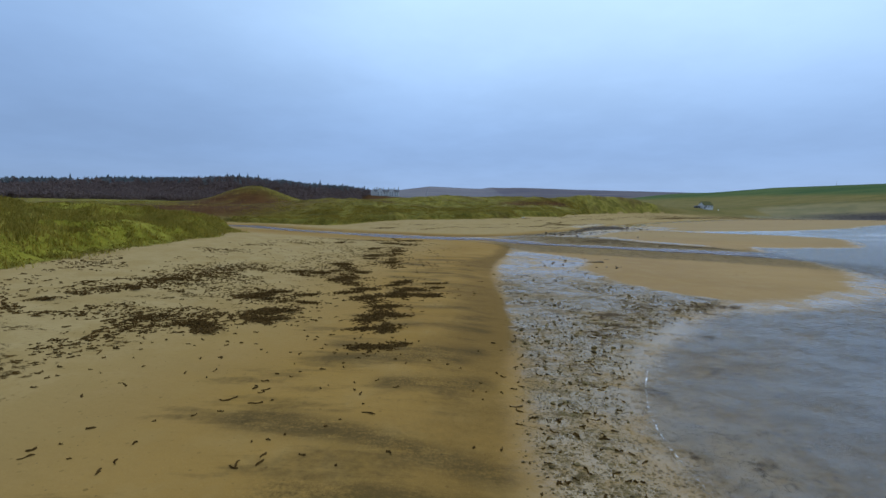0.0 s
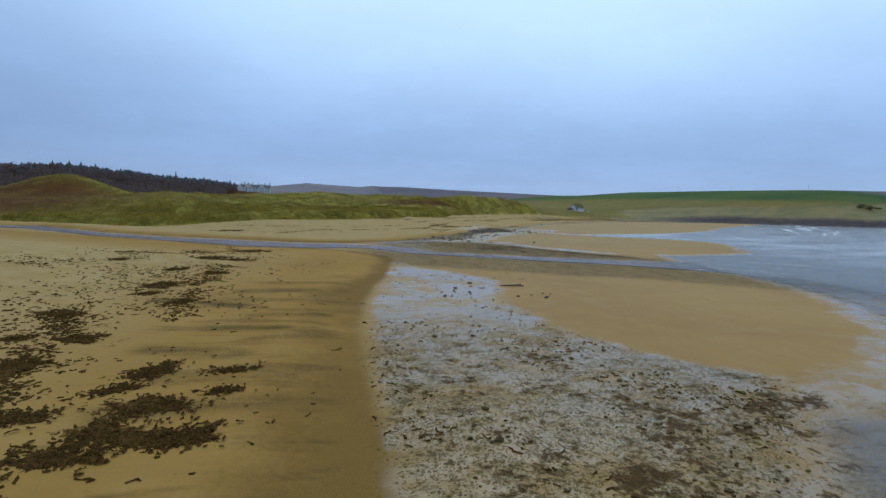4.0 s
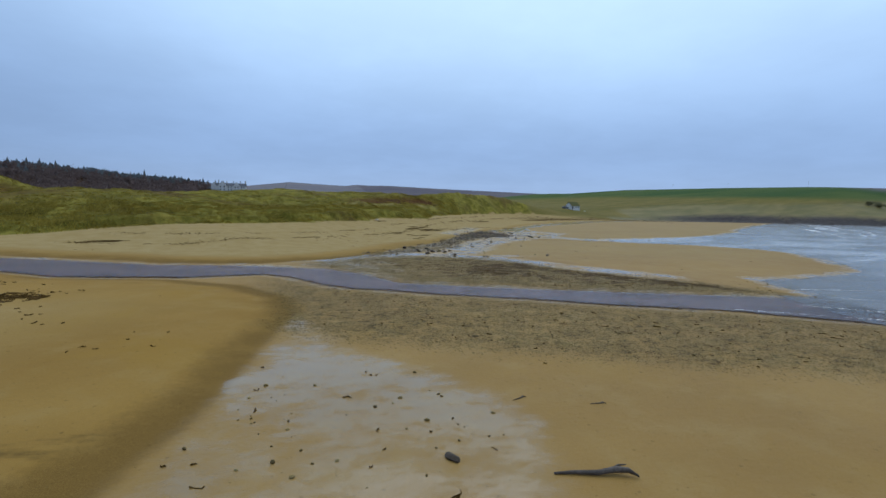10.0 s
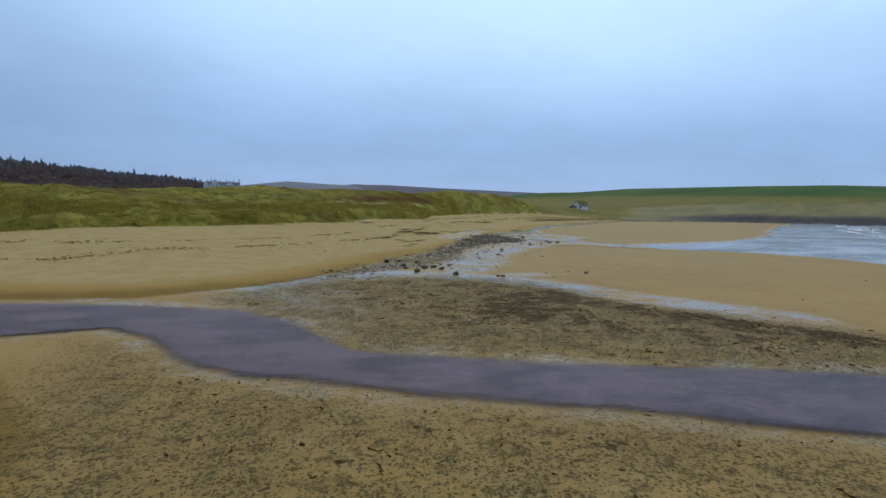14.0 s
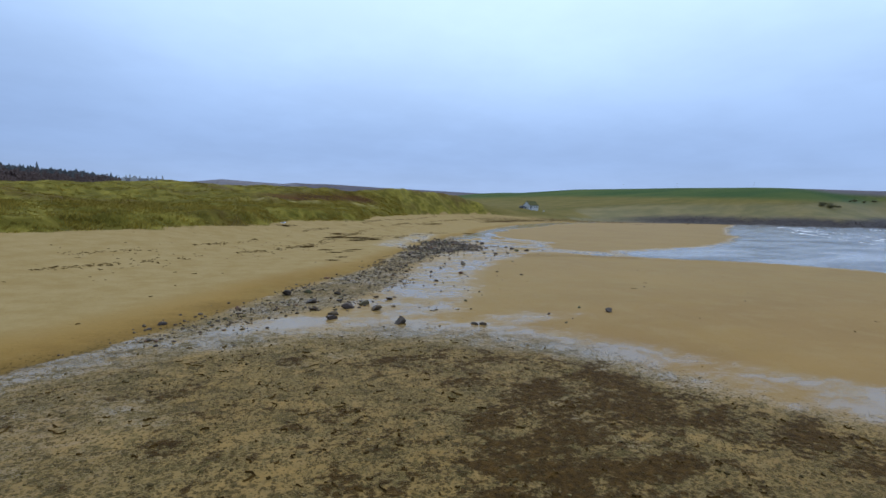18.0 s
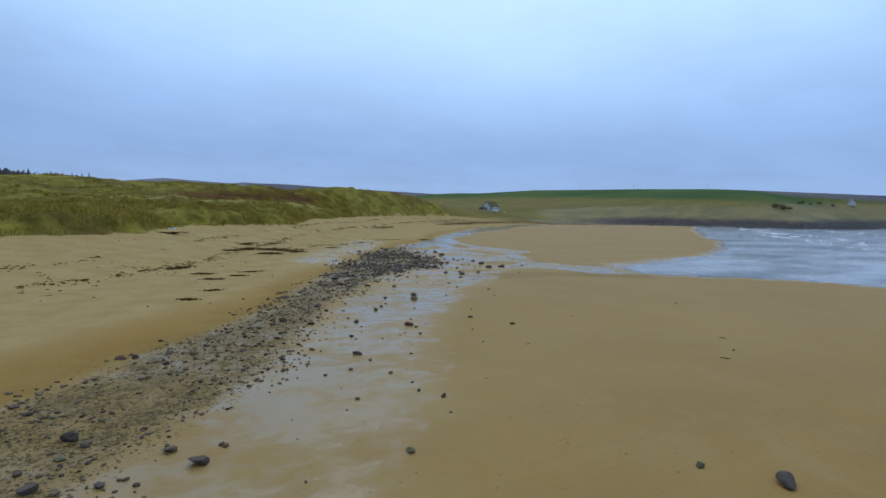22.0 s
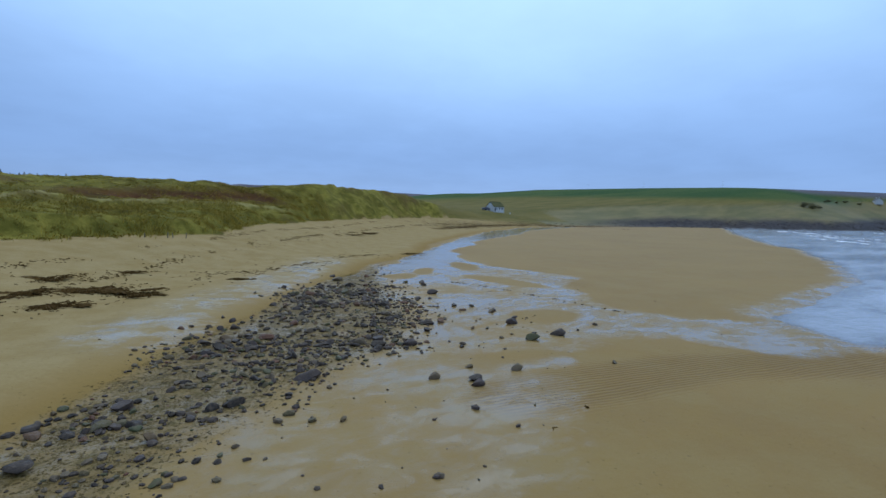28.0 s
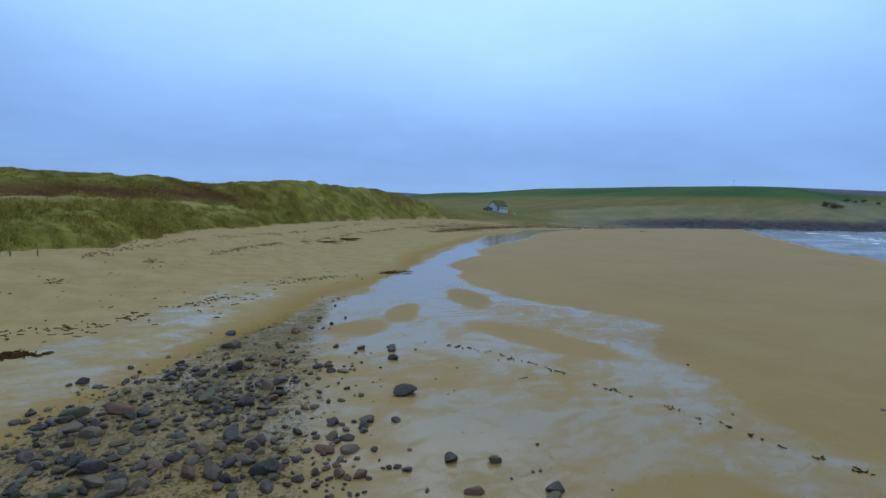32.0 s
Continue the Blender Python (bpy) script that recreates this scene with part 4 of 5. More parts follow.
def lump_shape(level, seed, rough_amt, flat, cuts=6, near=0.26):
    """A weathered stone of about unit width: an ico ball, dented and cut by a few planes."""
    r = np.random.default_rng(seed)
    bm = bmesh.new()
    bmesh.ops.create_icosphere(bm, subdivisions=level, radius=0.5)
    v = np.array([p.co[:] for p in bm.verts])
    f = np.array([[q.index for q in p.verts] for p in bm.faces])
    bm.free()
    for _ in range(cuts):
        n = r.normal(size=3)
        n /= np.linalg.norm(n)
        c = r.uniform(near, 0.40)
        over = np.maximum(v @ n - c, 0)
        v -= np.outer(over * 0.85, n)
    v *= 1 + r.normal(size=(len(v), 1)) * rough_amt
    v *= (1.0, r.uniform(0.6, 0.85), flat * r.uniform(0.85, 1.15))
    return v, f


SMALL = [lump_shape(1, s, 0.05, 0.55) for s in range(9)]
ROUND = [lump_shape(2, s, 0.02, 0.66, 11, 0.20) for s in range(20, 32)]


def joined(points, sizes, shapes, sink=0.25, tilt=0.25):
    """Many stones joined into one set of arrays."""
    vs, fs, n = [], [], 0
    z = height(points[:, 0], points[:, 1])
    pick = rng.integers(0, len(shapes), len(points))
    turn, lean_a = rng.uniform(0, 2 * math.pi, len(points)), rng.normal(0, tilt, len(points))
    for (x, y), s, zz, p, a, t in zip(points, sizes, z, pick, turn, lean_a):
        v, f = shapes[p]
        c, d = math.cos(a), math.sin(a)
        e, g = math.cos(t), math.sin(t)
        w = v * s
        w = np.stack([w[:, 0], w[:, 1] * e - w[:, 2] * g, w[:, 1] * g + w[:, 2] * e], -1)
        w = np.stack([w[:, 0] * c - w[:, 1] * d, w[:, 0] * d + w[:, 1] * c, w[:, 2]], -1)
        vs.append(w + (x, y, zz + s * (0.28 - sink)))
        fs.append(f + n)
        n += len(v)
    f = np.concatenate(fs)
    return np.concatenate(vs), f, np.full(len(f), 3)


def scatter(n, x0, x1, y0, y1, chance):
    """Up to n places in a rectangle, kept by the chance that the function gives."""
    p = np.stack([rng.uniform(x0, x1, n), rng.uniform(y0, y1, n)], -1)
    return p[rng.uniform(size=n) < chance(p[:, 0], p[:, 1])]


def along(line, n, width):
    """n places strewn about a polyline."""
    seg = np.array([math.dist(line[i], line[i + 1]) for i in range(len(line) - 1)])
    i = rng.choice(len(seg), n, p=seg / seg.sum())
    t = rng.uniform(size=(n, 1))
    a, b = np.array(line)[i], np.array(line)[i + 1]
    return a + (b - a) * t + rng.normal(0, 1, (n, 2)) * width


# ---- stones ----
def stuff(name, arrays, material, label, category, smooth=True):
    ob = new(name, mesh_from(name, *arrays, material, smooth))
    return tagged(ob, label, category, kind="stuff")


p = scatter(52000, 12, 52, 82, 141, lambda x, y: ss(inside(x, y, BAND) + (fbm(x, y, 3, 81) - 0.5) * 3.0, -1.1, 0.8) * (0.12 + 0.88 * ss(fbm(x, y, 1.7, 83), 0.36, 0.60)) * (1 - 0.55 * ss(y, 116, 124)) * (1 - 0.9 * ss(y, 128, 133)))
stuff("shingle", joined(p, rng.lognormal(-2.25, 0.45, len(p)).clip(0.04, 0.30) * (0.95 + 0.5 * ss(p[:, 1], 95, 122)), SMALL, 0.22), M_STONE, "dark grey and brown wet shingle banked along the sand", "shingle", False)
p = scatter(24000, 12, 52, 84, 137, lambda x, y: ss(inside(x, y, BAND) + (fbm(x, y, 4, 85) - 0.5) * 5, -1.6, 1.0) * (0.12 + 0.80 * ss(y, 98, 112)) * (0.12 + 0.88 * ss(fbm(x, y, 1.6, 86), 0.44, 0.60)) * (1 - 0.9 * ss(y, 127, 132)))
stuff("cobbles", joined(p, rng.lognormal(-1.68, 0.42, len(p)).clip(0.09, 0.50) * (1 + 0.25 * ss(p[:, 1], 112, 120)), ROUND, 0.24), M_STONE, "dark angular cobbles lying in the shingle", "cobbles", False)
p = scatter(17000, 7, 44, 46, 84, lambda x, y: 0.9 * ss(inside(x, y, FLAT) + (fbm(x, y, 5, 87) - 0.5) * 3, -0.5, 2) * ss(fbm(x, y, 2.2, 88), 0.22, 0.6)
            + 0.26 * (1 - ss(np.abs(inside(x, y, STREAM) + 5), 3, 6.5)) * (y < 66) * (x > 9) * ss(fbm(x, y, 1.8, 89), 0.25, 0.62))
stuff("gravel", joined(p, rng.lognormal(-3.0, 0.42, len(p)).clip(0.03, 0.20), SMALL[:4], 0.2), M_GRAVEL, "small brown gravel strewn over wet sand by the stream", "gravel", False)
p = scatter(9000, 1, 16, 2, 55, lambda x, y: ss(inside(x, y, STRIP), 0, 0.8) * (0.14 + 0.86 * (1 - ss(y, 26, 40))) * ss(fbm(x, y, 1.9, 91), 0.40, 0.62))
stuff("wet_pebbles", joined(p, rng.lognormal(-2.45, 0.45, len(p)).clip(0.04, 0.28), SMALL[3:], 0.22), M_GRAVEL, "dark wet pebbles and weed scraps on shining sand", "pebbles", False)
p = scatter(3000, 20, 62, 80, 132, lambda x, y: 0.5 * (1 - ss(line_dist(x, y, [(24, 86), (28, 91), (33, 101), (39, 109), (43, 113), (46, 119), (49, 128)]), 0.5, 5.0)) + 0.012)
stuff("stray_stones", joined(p, rng.lognormal(-2.35, 0.5, len(p)).clip(0.05, 0.30), SMALL, 0.2), M_STONE, "scattered dark stones at the wet foot of the shingle", "stones", False)

ROCKS_STREAM = [(21.7, 87.0, 0.62), (22.5, 87.6, 0.52), (22.8, 86.4, 0.56), (23.2, 83.8, 0.60), (20.8, 85.8, 0.56), (20.6, 85.1, 0.50), (24.1, 88.6, 0.39), (23.6, 89.3, 0.27), (23.8, 86.9, 0.29),
                (33.7, 83.7, 0.50), (28.7, 94.1, 0.33), (34.4, 102.4, 0.45), (25.5, 85.8, 0.17), (27.2, 85.6, 0.13), (21.8, 90.5, 0.36), (19.3, 90.9, 0.66), (20.3, 88.6, 0.58), (32.8, 84.8, 0.24),
                (30.1, 82.2, 0.18), (26.4, 82.8, 0.34), (26.1, 82.9, 0.30), (23.5, 84.8, 0.17), (20.2, 86.9, 0.44), (21.6, 88.7, 0.33), (30.4, 83.9, 0.21), (29.7, 89.8, 0.20), (28.1, 104.6, 0.42),
                (34.9, 103.7, 0.34), (31.9, 97.3, 0.39), (36.3, 96.1, 0.28), (33.1, 103.3, 0.25), (31.6, 100.5, 0.26), (30.0, 98.4, 0.29)]
ROCKS_BAR = [(34.4, 102.7, 0.21), (32.1, 101.1, 0.18), (27.2, 99.4, 0.41), (28.2, 98.6, 0.33), (27.6, 99.1, 0.24), (42.2, 111.0, 0.48), (44.1, 111.8, 0.52), (40.7, 115.3, 0.54), (42.4, 111.4, 0.46),
             (42.8, 112.5, 0.29), (47.6, 111.1, 0.23), (41.3, 112.0, 0.47), (42.0, 115.5, 0.66), (40.8, 115.7, 0.60), (32.2, 110.4, 0.54), (32.0, 108.4, 0.47), (33.4, 107.3, 0.38), (34.9, 106.6, 0.40),
             (37.9, 113.3, 0.70), (39.0, 107.2, 0.19), (43.7, 114.6, 0.26), (35.9, 109.2, 0.17), (43.5, 117.2, 0.39), (41.1, 116.3, 0.61), (43.9, 114.9, 0.24), (37.4, 118.1, 0.60), (41.7, 116.1, 0.37),
             (45.8, 115.2, 0.23), (43.6, 115.4, 0.16), (40.4, 116.3, 0.60), (45.5, 116.9, 0.25)]
ROCKS_POOL = [(48.4, 114.8, 0.80), (46.8, 114.6, 0.60), (47.7, 117.1, 0.62), (47.4, 115.2, 0.31), (44.0, 118.3, 0.60), (47.6, 125.3, 0.70), (46.2, 124.0, 0.40), (51.2, 115.6, 0.26), (48.2, 119.6, 0.32),
              (43.1, 120.5, 0.44), (43.3, 119.3, 0.27), (44.8, 118.5, 0.46), (48.5, 128.4, 0.40), (47.9, 129.9, 0.34), (46.1, 116.7, 0.28), (48.3, 117.9, 0.35), (49.7, 115.1, 0.21), (45.2, 118.9, 0.28),
              (48.9, 129.4, 0.45), (45.2, 123.5, 0.33), (45.4, 124.2, 0.35), (43.7, 123.9, 0.50), (43.7, 131.7, 0.75), (45.3, 121.8, 0.34), (46.2, 121.6, 0.22), (47.2, 121.6, 0.40), (47.0, 120.4, 0.34),
              (48.4, 119.8, 0.40), (44.9, 123.0, 0.42), (44.2, 122.1, 0.31), (43.7, 122.6, 0.60), (40.0, 127.0, 0.66)]
ROCKS_SHORE = [(40.9, 126.8, 0.62), (42.8, 126.8, 0.56), (43.6, 126.1, 0.60), (40.1, 126.0, 0.55), (40.8, 124.0, 0.56), (43.6, 129.1, 0.64), (42.6, 128.9, 0.38), (48.0, 121.2, 0.33), (44.7, 121.9, 0.17),
               (45.2, 125.3, 0.28), (46.5, 125.6, 0.20), (12.9, 40.4, 0.28), (14.4, 39.9, 0.34), (11.4, 45.0, 0.32), (9.9, 43.2, 0.25), (9.6, 42.4, 0.22), (10.4, 41.8, 0.20), (8.6, 40.6, 0.26),
               (13.9, 40.8, 0.18), (14.8, 41.2, 0.20), (15.2, 41.0, 0.14), (11.0, 39.4, 0.22)]
rock_meshes = []
for v, f in [lump_shape(3, s, 0.008, 0.72, 13, 0.20) for s in range(40, 50)]:
    rock_meshes.append(mesh_from("rock", v, f, np.full(len(f), 3), M_ROCK, False))
for row, group, words in ((ROCKS_STREAM, "rocks by the stream flat", "dark angular rock bedded in wet sand"), (ROCKS_BAR, "rocks below the shingle", "dark rock at the wet foot of the shingle bank"),
                          (ROCKS_POOL, "rocks in the tidal channel", "black rock standing in a film of water"), (ROCKS_SHORE, "rocks on the shingle and sand", "dark brown-grey rock lying on the shore")):
    for i, (x, y, s) in enumerate(row):
        ob = new("rock", rock_meshes[int(rng.integers(0, 10))])
        z = float(height(x, y)[0])
        ob.matrix_world = pose(x, y, z + s * 0.13, rng.normal(0, 9), rng.normal(0, 9), rng.uniform(-50, 50)) @ Matrix.Diagonal((s * 1.25, s * 1.1, s * rng.uniform(0.75, 1.05), 1))
        tagged(ob, ("large " if s > 0.55 else "small " if s < 0.25 else "") + words, "rock", group)


p = scatter(1500, 30, 47, 107, 131, lambda x, y: ss(inside(x, y, BAND), 0.2, 1.0) * (0.2 + 0.8 * ss(fbm(x, y, 2.2, 141), 0.42, 0.58)))[:210]
for x, y in p:
    s = float(np.clip(rng.lognormal(-1.15, 0.28), 0.2, 0.55))
    ob = new("cobble", rock_meshes[int(rng.integers(0, 10))])
    ob.matrix_world = pose(x, y, float(height(x, y)[0]) + s * 0.10, rng.normal(0, 14), rng.normal(0, 14), rng.uniform(0, 360)) @ Matrix.Diagonal((s * 1.2, s, s * rng.uniform(0.6, 0.95), 1))
    tagged(ob, ("large " if s > 0.42 else "") + "dark wet cobble bedded among smaller shore stones", "cobble", "large cobbles on the shingle bank")


# ---- seaweed ----
def fronds(points, lengths, lead, width, z_of=height):
    """Flat curling ribbons with a raised midrib."""
    vs, fs, n = [], [], 0
    zs = z_of(points[:, 0], points[:, 1])
    for (x, y), ln, z in zip(points, lengths, zs):
        a = rng.normal(lead, 0.55) + (math.pi if rng.uniform() < 0.5 else 0)
        w, k = width * rng.uniform(0.5, 1.4), 5
        px, py, rows = x, y, []
        for i in range(k):
            t = i / (k - 1)
            ww = w * (0.35 + 1.3 * math.sin(math.pi * min(0.95, t + 0.08)))
            nx, ny = -math.sin(a), math.cos(a)
            up = 0.012 + rng.uniform(0, 0.035)
            rows += [(px + nx * ww, py + ny * ww, z + 0.004), (px, py, z + up), (px - nx * ww, py - ny * ww, z + 0.004)]
            a += rng.normal(0, 0.8)
            px, py = px + math.cos(a) * ln / k, py + math.sin(a) * ln / k
        vs += rows
        for i in range(k - 1):
            b = n + 3 * i
            fs += [(b, b + 1, b + 4, b + 3), (b + 1, b + 2, b + 5, b + 4)]
        n += 3 * k
    f = np.array(fs)
    return np.array(vs), f, np.full(len(f), 4)


def mat_shape():
    """One torn, lumpy mat of weed, about a metre long."""
    m, vs, fs, sides, top = 26, [], [], [], rng.uniform(0.03, 0.06)
    wild = rng.uniform(0.35, 1.5, m)
    for ring, (t, h) in enumerate(((0.0, 1.0), (0.4, 0.85), (0.75, 0.6), (1.0, -0.25))):
        for k in range(1 if ring == 0 else m):
            a = 2 * math.pi * k / m
            q = 0.5 * t * (1 + (wild[k] - 1) * t) * rng.uniform(0.85, 1.15)
            vs.append((q * math.cos(a) * 1.5, q * math.sin(a) * 0.8, top * h * rng.uniform(0.4, 1.6)))
    for k in range(m):
        n = (k + 1) % m
        fs += [0, 1 + k, 1 + n]
        sides.append(3)
        for ring in (0, 1):
            p = 1 + ring * m
            fs += [p + k, p + m + k, p + m + n, p + n]
            sides.append(4)
    return mesh_from("mat", np.array(vs), fs, sides, M_WEED, False)


MATS = [mat_shape() for _ in range(14)]


def weed_clump(x, y, size, stretch, turn):
    """A ragged heap of weed: torn lumpy mats run together, with fronds trailing out of them."""
    c, d = math.cos(turn), math.sin(turn)
    root = new("seaweed_clump")
    root.location = (x, y, float(height(x, y)[0]))
    for _ in range(8 + int(size * 8)):
        ox, oy = rng.normal(0, 0.30 * size, 2) * (stretch, 0.8)
        ob = part("mat", MATS[int(rng.integers(0, len(MATS)))], root)
        s = size * rng.choice([rng.uniform(0.10, 0.25), rng.uniform(0.28, 0.6)])
        ob.matrix_local = pose(ox * c - oy * d, ox * d + oy * c, 0, 0, 0, math.degrees(turn) + rng.normal(0, 35)) @ Matrix.Diagonal((s, s, rng.uniform(0.4, 0.9), 1))
    k = 60 + int(size * 110)
    pts = rng.normal(0, 0.36 * size, (k, 2)) * (stretch, 1)
    pts = pts @ np.array([[c, d], [-d, c]])
    arr = fronds(pts, rng.uniform(0.10, 0.26, k) * min(1.4, size + 0.3), turn, 0.018, lambda u, v: 0 * u + 0.01)
    tagged(part("fronds", mesh_from("fronds", *arr, M_WEED, False), root), kind="stuff")
    return root


for row, group, words in ((CLUMPS_SOUTH, "wrack heaps on the upper beach", "dark brown heap of torn seaweed on dry sand"), (CLUMPS_NORTH, "wrack heaps along the strand line", "dark ragged seaweed heap stranded on the sand")):
    for x, y, s in row:
        tagged(weed_clump(x, y, s * (0.8 if x > -5 and y < 40 else 1.0), rng.uniform(1.5, 2.6), rng.normal(0.25, 0.5)), ("broad " if s > 1.25 else "small " if s < 0.7 else "") + words, "seaweed", group)

WRACK_A = [(-19.5, 14), (-19.3, 21), (-19.6, 25), (-18.5, 29.5), (-16.5, 38), (-13, 48), (-9, 58), (-6, 65)]
WRACK_B = [(-14, 13), (-13.5, 18), (-10, 22), (-8, 28), (-7, 36), (-6, 46), (-5, 58)]
WRACK_C = [(-14, 90.5), (-3, 89), (6, 96.5), (14, 104.5), (20, 112), (25, 120), (28, 127), (33, 137), (40, 150), (50, 166), (60, 181), (80, 206), (105, 227)]
WRACK_D = [(-12, 97), (0, 96), (8, 104), (15, 113), (21, 123), (27, 134), (35, 147), (44, 164), (56, 182), (72, 205)]
WRACK_E = [(35, 132), (36.8, 135), (38.8, 135.3), (40, 136.6), (41.5, 138), (43.4, 140), (49, 146), (56.4, 149.5)]
places = np.concatenate([along(WRACK_A, 2400, (1.0, 1.2)), along(WRACK_B, 3000, (2.2, 1.6)), along([(-15.5, 13), (-15, 18), (-14.3, 22), (-14, 25), (-12, 31)], 3000, (1.1, 1.3)), along([(-12.3, 13), (-11, 17.3), (-8, 20)], 900, (0.8, 0.9)), along([(-9.4, 22.8), (-6.4, 22), (-4, 24), (-2.7, 21.9), (-2.8, 18.5), (-2, 15.5)], 900, (0.3, 0.3)), along([(-7.8, 35.7), (-5.9, 32.4), (-6.2, 29.2), (-4.3, 26.2), (-1.4, 25)], 900, (0.35, 0.3)),
                         along([(-9.6, 30.8), (-7, 28), (-5, 25), (-3.9, 24)], 500, (0.3, 0.3)), along([(-4.5, 53.5), (-4.7, 47.2), (-4.2, 38.3), (-3, 33)], 600, (0.4, 0.5)), along(WRACK_C, 2600, (0.28, 0.32)), along(WRACK_C, 900, (1.2, 1.2)), along(WRACK_D, 1500, (0.3, 0.4)), along(WRACK_E, 260, (0.25, 0.35)),
                         along(WRACK_E, 160, (1.6, 1.6)), along([(90, 212), (112, 228), (140, 240)], 500, (3.5, 2.5))])
places = places[fbm(places[:, 0], places[:, 1], 2.6, 95) > 0.47]
stuff("wrack_line", fronds(places, rng.lognormal(-1.5, 0.5, len(places)).clip(0.08, 0.7), 0.05, 0.026), M_WEED, "thin broken lines of dark seaweed along the sand", "seaweed", False)
places = np.concatenate([scatter(3600, -16, 4, 8, 64, lambda x, y: 0.42 * ss(fbm(x, y, 3.0, 97), 0.46, 0.66)), scatter(2600, 1, 16, 4, 52, lambda x, y: ss(inside(x, y, STRIP), 0, 0.8) * (1 - 0.8 * ss(y, 24, 40)) * ss(fbm(x, y, 2.1, 98), 0.42, 0.60)),
                         scatter(3600, 10, 42, 47, 83, lambda x, y: 0.75 * ss(inside(x, y, FLAT), 0, 2) * ss(fbm(x, y, 2.3, 99), 0.42, 0.62) + 0.22 * (1 - ss(np.abs(inside(x, y, STREAM) + 5), 3, 6.5)) * (y < 66)),
                         scatter(700, -12, 60, 78, 170, lambda x, y: 0.5 * ss(inside(x, y, UPPER_NORTH), 1, 3) * (inside(x, y, DUNE_NORTH) < -1)), scatter(260, 12, 60, 30, 110, lambda x, y: 0.35 * (inside(x, y, UPPER_NORTH) < -3))])
stuff("weed_scraps", fronds(places, rng.lognormal(-1.65, 0.5, len(places)).clip(0.06, 0.6), 0.1, 0.016), M_WEED, "scraps of dark seaweed strewn over the beach", "seaweed", False)


# ---- dune grass ----
def tufts(points, tall, blades, wide):
    """Arching blades of grass, three triangles each, leaning with the wind."""
    n = len(points)
    z = height(points[:, 0], points[:, 1])
    k = n * blades
    bx = np.repeat(points[:, 0], blades) + rng.normal(0, 0.85, k) * np.repeat(tall, blades)
    by = np.repeat(points[:, 1], blades) + rng.normal(0, 0.85, k) * np.repeat(tall, blades)
    bz = height(bx, by) - 0.04
    a = rng.uniform(0, 2 * math.pi, k)
    h = np.repeat(tall, blades) * rng.uniform(0.6, 1.15, k)
    out = h * rng.uniform(0.3, 1.1, k)
    dx, dy = np.cos(a) * out + 0.18 * h, np.sin(a) * out - 0.10 * h
    wv = np.repeat(wide, blades) * rng.uniform(0.7, 1.3, k)
    sx, sy = -np.sin(a) * wv, np.cos(a) * wv
    rows = np.stack([np.stack([bx - sx, by - sy, bz], -1), np.stack([bx + sx, by + sy, bz], -1), np.stack([bx + dx * 0.4 + sx * 0.8, by + dy * 0.4 + sy * 0.8, bz + h * 0.66], -1),
                     np.stack([bx + dx * 0.4 - sx * 0.8, by + dy * 0.4 - sy * 0.8, bz + h * 0.66], -1), np.stack([bx + dx, by + dy, bz + h * 0.80], -1)], 1)
    i = np.arange(k)[:, None] * 5
    faces = np.concatenate([i + 0, i + 1, i + 2, i + 3, i + 3, i + 2, i + 4], 1)
    return rows.reshape(-1, 3), faces, np.tile([4, 3], k)


def grass(name, n, x0, x1, y0, y1, chance, lo, hi, blades, wide, label, material=M_MARRAM):
    q = scatter(n, x0, x1, y0, y1, chance)
    tall = rng.uniform(lo, hi, len(q)) * (0.45 + 1.1 * ss(fbm(q[:, 0], q[:, 1], 3.2, 101, 3), 0.30, 0.70))
    me = mesh_from(name, *tufts(q, tall, blades, np.full(len(q), wide)), material, True)
    up = rng.normal(0, 0.28, (len(me.vertices), 3)) + (0, 0, 1)
    me.normals_split_custom_set_from_vertices(up / np.linalg.norm(up, axis=1)[:, None])
    tagged(new(name, me), label, "grass", kind="stuff")


def bare(x, y):
    """Grass thins out over the brown heath and the pale edge of the terrace."""
    cover = land(x, y)[1]
    return 1 - np.maximum(0.85 * cover["heath"], 0.95 * cover["pale_ledge"])


def fringe(x, y, poly, depth):
    d = inside(x, y, poly) + (fbm(x, y, 5, 3) - 0.5) * 3.0
    return ss(d, -0.5, 1.0) * (1 - ss(d, depth, depth + 8)), d


grass("marram_grass", 34000, -48, 60, 96, 206, lambda x, y: fringe(x, y, DUNE_NORTH, 14)[0] * bare(x, y), 0.20, 0.46, 18, 0.020, "yellow-green marram grass on the seaward dune face")
grass("marram_grass", 40000, -110, 80, 100, 250, lambda x, y: bare(x, y) * ss(inside(x, y, DUNE_NORTH), 8, 16) * (1 - ss(inside(x, y, DUNE_NORTH), 75, 110)), 0.10, 0.22, 12, 0.034, "olive marram grass covering the rolling dunes")
grass("marram_grass", 24000, -75, -19, 0, 78, lambda x, y: fringe(x, y, DUNE_SOUTH, 40)[0], 0.24, 0.48, 13, 0.024, "bright green marram grass on a low sandy dune", M_MARRAM_LUSH)


